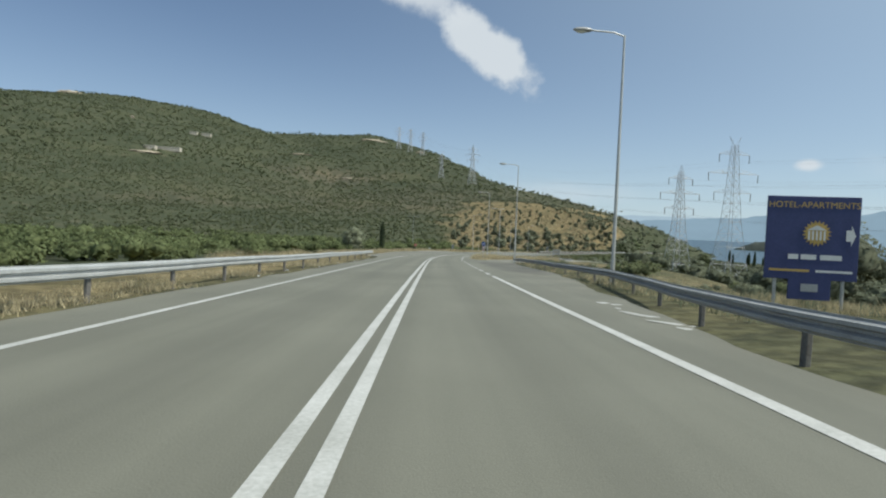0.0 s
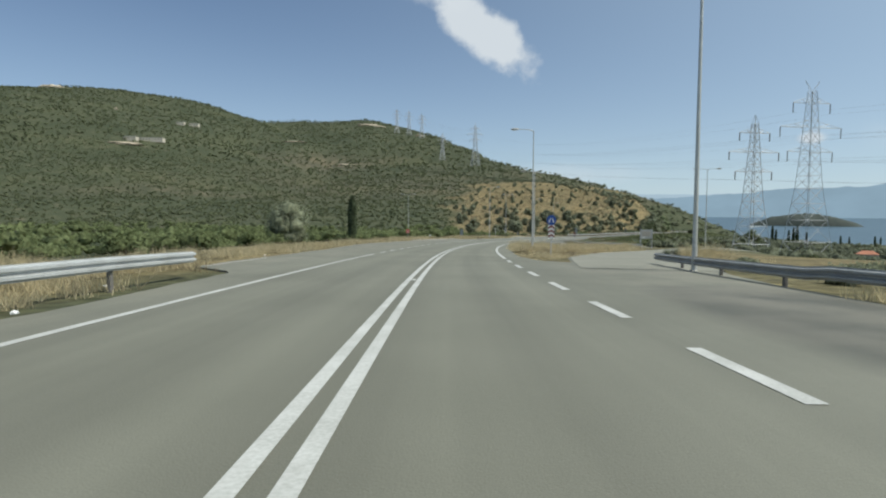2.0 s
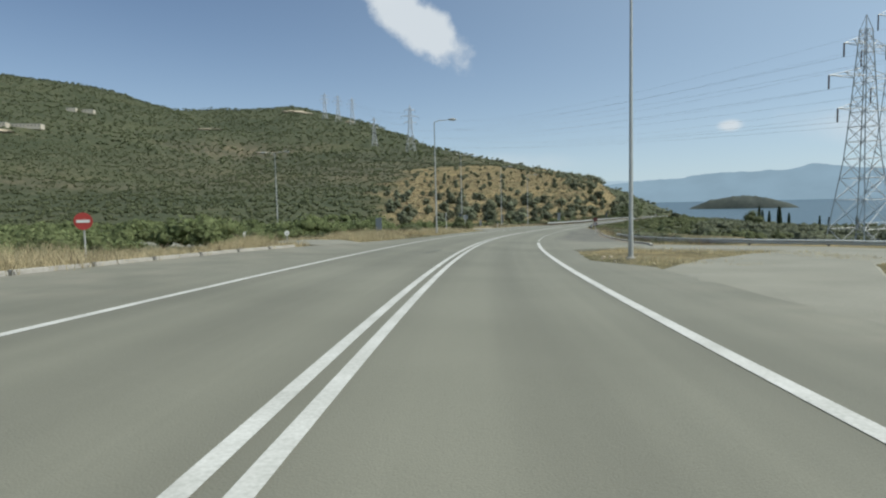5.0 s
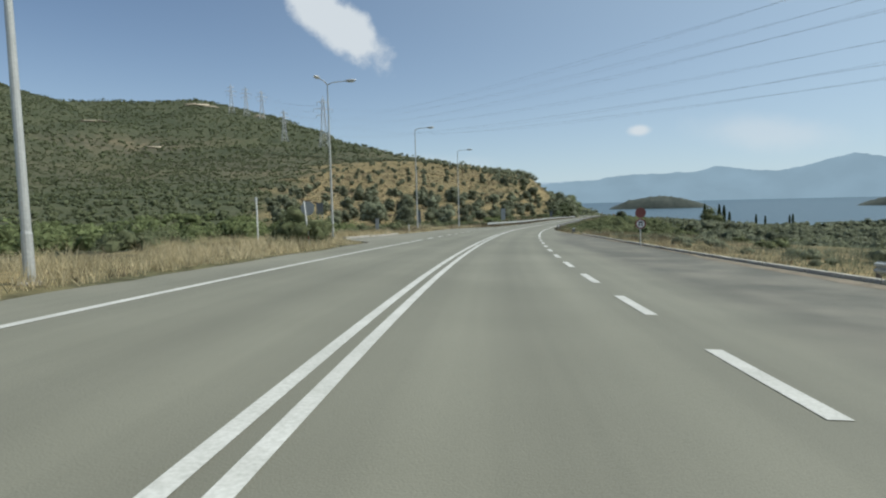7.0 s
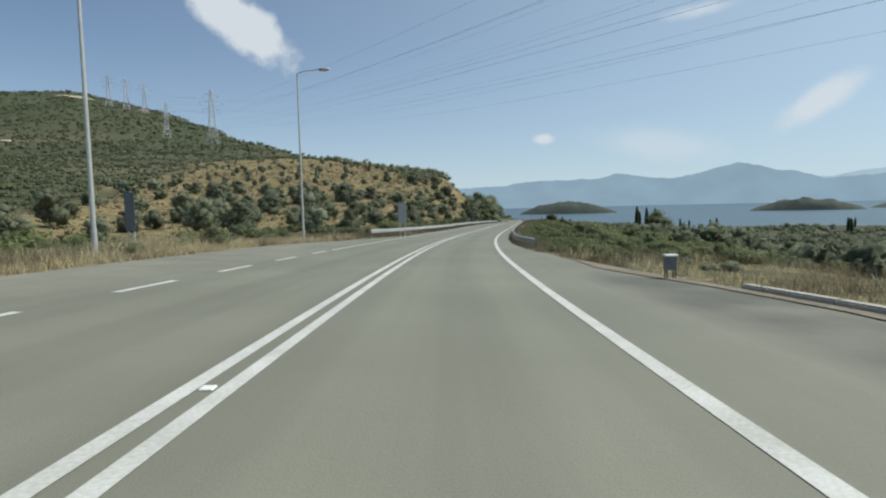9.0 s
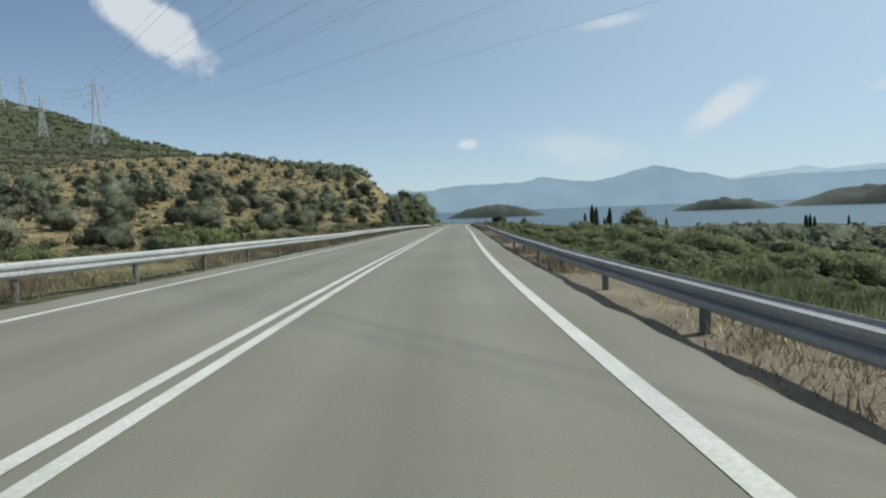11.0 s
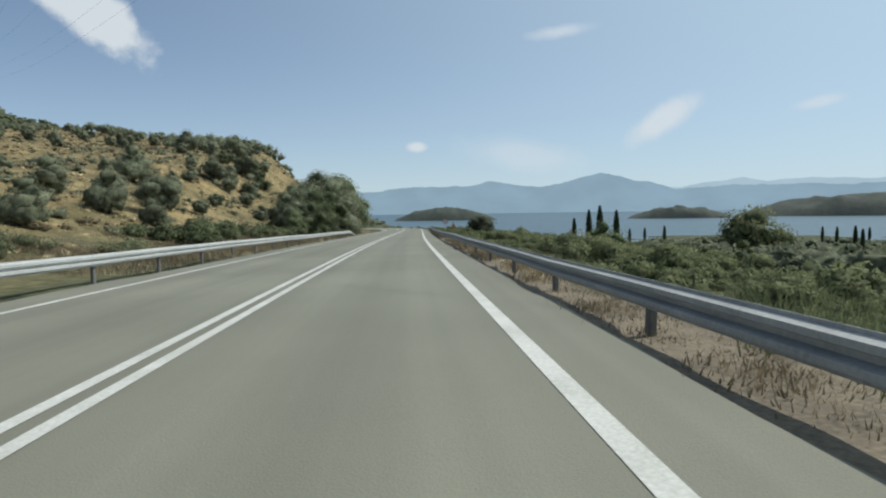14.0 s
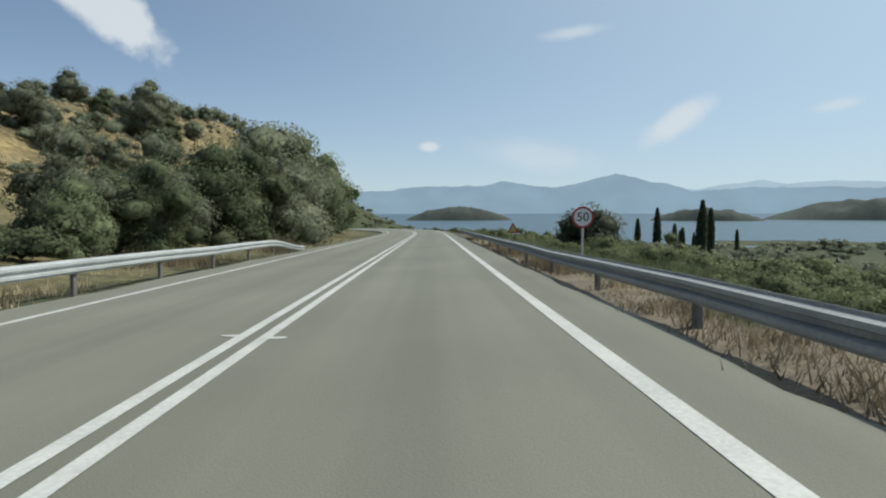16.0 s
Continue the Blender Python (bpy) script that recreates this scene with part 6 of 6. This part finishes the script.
def pylon(height, horns, label, thick=0.062):
    """A lattice tower with three pairs of arms along local x, insulators hanging from their tips."""
    root = tagged(new("pylon"), label, "pylon", "pylons of the power line")
    half = lambda z: float(np.interp(z / height, [0, 0.42, 0.6, 0.93, 1.0], [0.095, 0.046, 0.034, 0.016, 0.012])) * height
    levels = [height * q for q in (0, 0.13, 0.25, 0.34, 0.42, 0.49, 0.55, 0.61, 0.67, 0.73, 0.79, 0.85, 0.9, 0.94)]
    for sx in (-1, 1):
        for sy in (-1, 1):
            segs = [((sx * half(a), sy * half(a), a), (sx * half(b), sy * half(b), b)) for a, b in zip(levels[:-1], levels[1:])]
            bars("leg", segs, thick * 1.25, LATTICE, root)
    brace = []
    for a, b in zip(levels[:-1], levels[1:]):
        ha, hb = half(a), half(b)
        for s in (-1, 1):
            brace += [((-ha, s * ha, a), (hb, s * hb, b)), ((ha, s * ha, a), (-hb, s * hb, b)), ((s * ha, -ha, a), (s * hb, hb, b)), ((s * ha, ha, a), (s * hb, -hb, b)), ((-hb, s * hb, b), (hb, s * hb, b)), ((s * hb, -hb, b), (s * hb, hb, b))]
    bars("bracing", brace, thick * 0.55, LATTICE, root)
    tips = []
    for z, reach in ((0.62, 0.14), (0.75, 0.19), (0.88, 0.115)):
        z, reach = z * height, reach * height
        h = half(z)
        for s in (-1, 1):
            tip = (s * reach, 0, z)
            bars("arm", [((s * h, h, z), tip), ((s * h, -h, z), tip), ((s * h * 0.8, 0, z + 0.035 * height), tip), ((s * h, h, z), (s * reach * 0.55, 0, z + 0.016 * height)), ((s * h, -h, z), (s * reach * 0.55, 0, z + 0.016 * height))], thick * 0.7, LATTICE, root)
            low = Vector((s * reach, 0, z - 0.055 * height))
            tube("insulator", [tip, low], 0.13, INSULATOR, root, 8)
            tips.append(low)
    h = half(0.94 * height)
    if horns:
        peak = [((s * h, 0, 0.94 * height), (s * 0.045 * height, 0, height)) for s in (-1, 1)] + [((s * h * 0.2, 0, 0.945 * height), (s * 0.045 * height, 0, height)) for s in (-1, 1)]
    else:
        peak = [((sx * h, sy * h, 0.94 * height), (0, 0, height)) for sx in (-1, 1) for sy in (-1, 1)]
    bars("peak", peak, thick * 0.7, LATTICE, root)
    root["label"] = label
    return root, tips


def stand_pylon(height, horns, x, y, turn, label, z=None, thick=0.062):
    ob, tips = pylon(height, horns, label, thick)
    z = ground_z(x, y) if z is None else z
    m = Matrix.Translation((x, y, z - 0.2)) @ Matrix.Rotation(radians(turn), 4, "Z")
    ob.matrix_world = m
    return [m @ q for q in tips]


near_a = stand_pylon(59, True, 121.5, 238, 10, "tall steel lattice pylon with a forked top on the plain")
near_b = stand_pylon(40.5, False, 89, 211, 10, "steel lattice pylon with a pointed top on the plain")
hill_a = stand_pylon(120 - ground_z(58, 867), False, 58, 867, 10, "steel lattice pylon on the crest of the hill", None, 0.12)
hill_b = stand_pylon(114 - ground_z(14, 925), False, 14, 925, 10, "steel lattice pylon on the hill", None, 0.12)
far_a = [stand_pylon(48, False, x, y, 10, "far steel lattice pylon on the hill", None, 0.13) for x, y in ((-21, 1185), (-46, 1200), (-70, 1215))]
back_a = stand_pylon(46, True, 196, -70, 10, "steel lattice pylon behind the plain", None)
back_b = stand_pylon(36, False, 150, -90, 10, "steel lattice pylon behind the plain", None)


def cable(a, b, sag, r):
    pts = []
    for k in range(25):
        f = k / 24
        q = a.lerp(b, f)
        q.z -= sag * 4 * f * (1 - f)
        pts.append(q)
    ob = tube("cable", pts, r, CABLE, None, 5)
    return tagged(ob, "long sagging power cable between pylons", "cable", "power cables")


for a, b in zip(near_a, hill_a):
    cable(a, b, 14, 0.016)
for a, b in zip(near_b, hill_b):
    cable(a, b, 12, 0.016)
for a, b in zip(near_a, back_a):
    cable(a, b, 8, 0.016)
for a, b in zip(near_b, back_b):
    cable(a, b, 8, 0.016)
for a, b in zip(hill_a, far_a[0]):
    cable(a, b, 6, 0.05)

# ---- houses ----
ROOF = material("roof_tiles", (0.3, 0.12, 0.07), (0.45, 0.2, 0.12), 0.85, 1.0, 6.0, 0.3)
LIME = material("limewash", (0.4, 0.36, 0.29), (0.56, 0.51, 0.43), 0.9, 0.6, 5.0, 0.1)
GLASS = material("dark_window", (0.03, 0.035, 0.04), (0.06, 0.065, 0.07), 0.15, 2.0, 10.0, 0.0)


def house(w, d, h, x, y, turn, label, flat=False, z=None):
    root = tagged(new("house"), label, "house")
    root.matrix_world = Matrix.Translation((x, y, ground_z(x, y) if z is None else z)) @ Matrix.Rotation(radians(turn), 4, "Z")
    part("wall", plate(w, h + 1.5, -d / 2, d / 2, h / 2 - 0.75), LIME, root)
    if flat:
        part("roof", plate(w + 0.3, 0.25, -d / 2 - 0.15, d / 2 + 0.15, h + 0.125), CONCRETE, root)
    else:
        a, b = w / 2 + 0.4, d / 2 + 0.4
        verts = [(-a, -b, h), (a, -b, h), (a, b, h), (-a, b, h), (-a + b * 0.7, 0, h + b * 0.5), (a - b * 0.7, 0, h + b * 0.5)]
        mesh_of("roof", verts, [(0, 1, 5, 4), (1, 2, 5), (2, 3, 4, 5), (3, 0, 4), (3, 2, 1, 0)], ROOF, root)
    for k in range(max(2, int(w / 3.5))):
        px = -w / 2 + w * (k + 0.5) / max(2, int(w / 3.5))
        win = part("window", plate(1.0, 1.2, -d / 2 - 0.04, -d / 2 + 0.02, h * 0.55, px), GLASS, root)
        part("sill", plate(1.2, 0.08, -d / 2 - 0.12, -d / 2 + 0.02, h * 0.55 - 0.66, px), CONCRETE, win)
    return root


house(7, 5, 3.2, 180, 290, -30, "low house with a red tiled roof among trees")


def on_slope(az, el):
    """Where the hillside lies in a direction (degrees) from the start of the road."""
    dist = np.arange(200, 1700, 5.0)
    x, y = dist * math.sin(radians(az)), dist * math.cos(radians(az))
    above = ground_height(x, y) > 1.2 + dist * math.tan(radians(el))
    k = int(np.argmax(above)) if above.any() else -1
    return float(x[k]), float(y[k])


for az, el, w, h in ((-23.5, 5.5, 28, 4), (-25.0, 5.5, 14, 4), (-21.6, 7.05, 12, 4), (-20.6, 7.0, 16, 4)):
    x, y = on_slope(az, el)
    house(w, 9, h, x, y, 15 + az / 2, "pale flat-roofed house on the green hillside", True)

# pale cut rock where the hill has been quarried
ROCK = material("pale_rock", (0.3, 0.25, 0.18), (0.5, 0.43, 0.33), 0.95, 0.15, 1.5, 0.5)


def outcrop(x, y, w, h, seed, label):
    rng = np.random.RandomState(seed)
    bm = bmesh.new()
    bmesh.ops.create_icosphere(bm, subdivisions=3, radius=1)
    for v in bm.verts:
        f = 1 + 0.35 * float(value_noise(v.co.x * 3, v.co.y * 3 + v.co.z * 2, 1.0, seed))
        v.co = Vector((v.co.x * w / 2 * f, v.co.y * w * 0.2 * f, v.co.z * h * f))
    ob = part("rock_face", bm, ROCK)
    ob.matrix_world = Matrix.Translation((x, y, ground_z(x, y) - h * 0.15)) @ Matrix.Rotation(rng.uniform(-0.3, 0.3), 4, "Z")
    return tagged(ob, label, "rock")


for k, (az, el, w, h) in enumerate(((-5.9, 7.7, 50, 4), (-4.9, 7.55, 24, 3), (-19.0, 8.9, 36, 4), (-1.3, 6.8, 16, 4), (-31.0, 9.4, 40, 5), (-25.5, 5.15, 34, 2.5), (-12.5, 6.0, 40, 2), (-8.0, 4.0, 26, 2),
                                    (-26.5, 8.0, 10, 4))):
    x, y = on_slope(az, el)
    if math.hypot(x, y) > 1600:
        continue
    outcrop(x, y, w, h, 200 + k, "pale weathered rock on the green hillside")
# stones and litter along the seaward verge
bm = bmesh.new()
bmesh.ops.create_icosphere(bm, subdivisions=1, radius=0.5)
for v in bm.verts:
    v.co *= 1 + 0.25 * _rt.randn() * 0.6
_st = part("stone", bm, ROCK)
for k in range(210):
    ob = _st if k == 0 else new("stone", _st.data)
    if k < 90:
        s_, d_ = _rt.uniform(240, 440), 5.0 + 1.2 * _rt.rand()
    elif k < 120:
        s_, d_ = _rt.uniform(142, 148), 5.4 + 2.6 * _rt.rand()
    else:
        s_ = _rt.uniform(224, 246)
        d_ = float(edge_right(s_)) - 0.1 + 1.3 * _rt.rand()
    q = 0.05 + 0.22 * _rt.rand() ** 3
    ob.matrix_world = place(s_, d_, -0.09, _rt.rand() * 360) @ Matrix.Diagonal((q, q * 0.8, q * 0.6, 1))
    tagged(ob, "pale loose stone on the dirt verge", "stone", "stones along the verge")

# scraps of paper along the verges
PAPER = material("paper", (0.62, 0.62, 0.6), (0.78, 0.78, 0.76), 0.8, 6.0, 30.0, 0.1)
for k, (s_, d_) in enumerate(((22, -5.7), (27.5, -6.0), (33, -5.6), (41, -5.9), (47, -5.6), (52, -6.1), (57, -5.7), (61.5, -6.9), (79, -9.1), (88, -9.6), (101, -11.6), (226, 8.2), (214, 9.2), (233, 7.1), (303, 5.5), (309.5, 5.2), (311, 5.9), (318, 5.4), (322.5, 5.6), (324, 5.3), (331, 5.8), (352, 5.2), (356, 5.4), (379, 5.3), (383, 5.7), (206, 9.4), (218, 8.9))):
    bm = bmesh.new()
    bmesh.ops.create_icosphere(bm, subdivisions=1, radius=0.06)
    for v in bm.verts:
        v.co = Vector((v.co.x * (1 + 0.5 * _rt.rand()), v.co.y * (0.7 + 0.5 * _rt.rand()), v.co.z * (0.3 + 0.5 * _rt.rand())))
    ob = part("paper_scrap", bm, PAPER)
    ob.matrix_world = Matrix.Translation((0, 0, 0.0)) @ place(s_, d_, 0.0, _rt.rand() * 360)
    tagged(ob, "small crumpled white paper scrap on the verge", "litter", "litter on the verge")
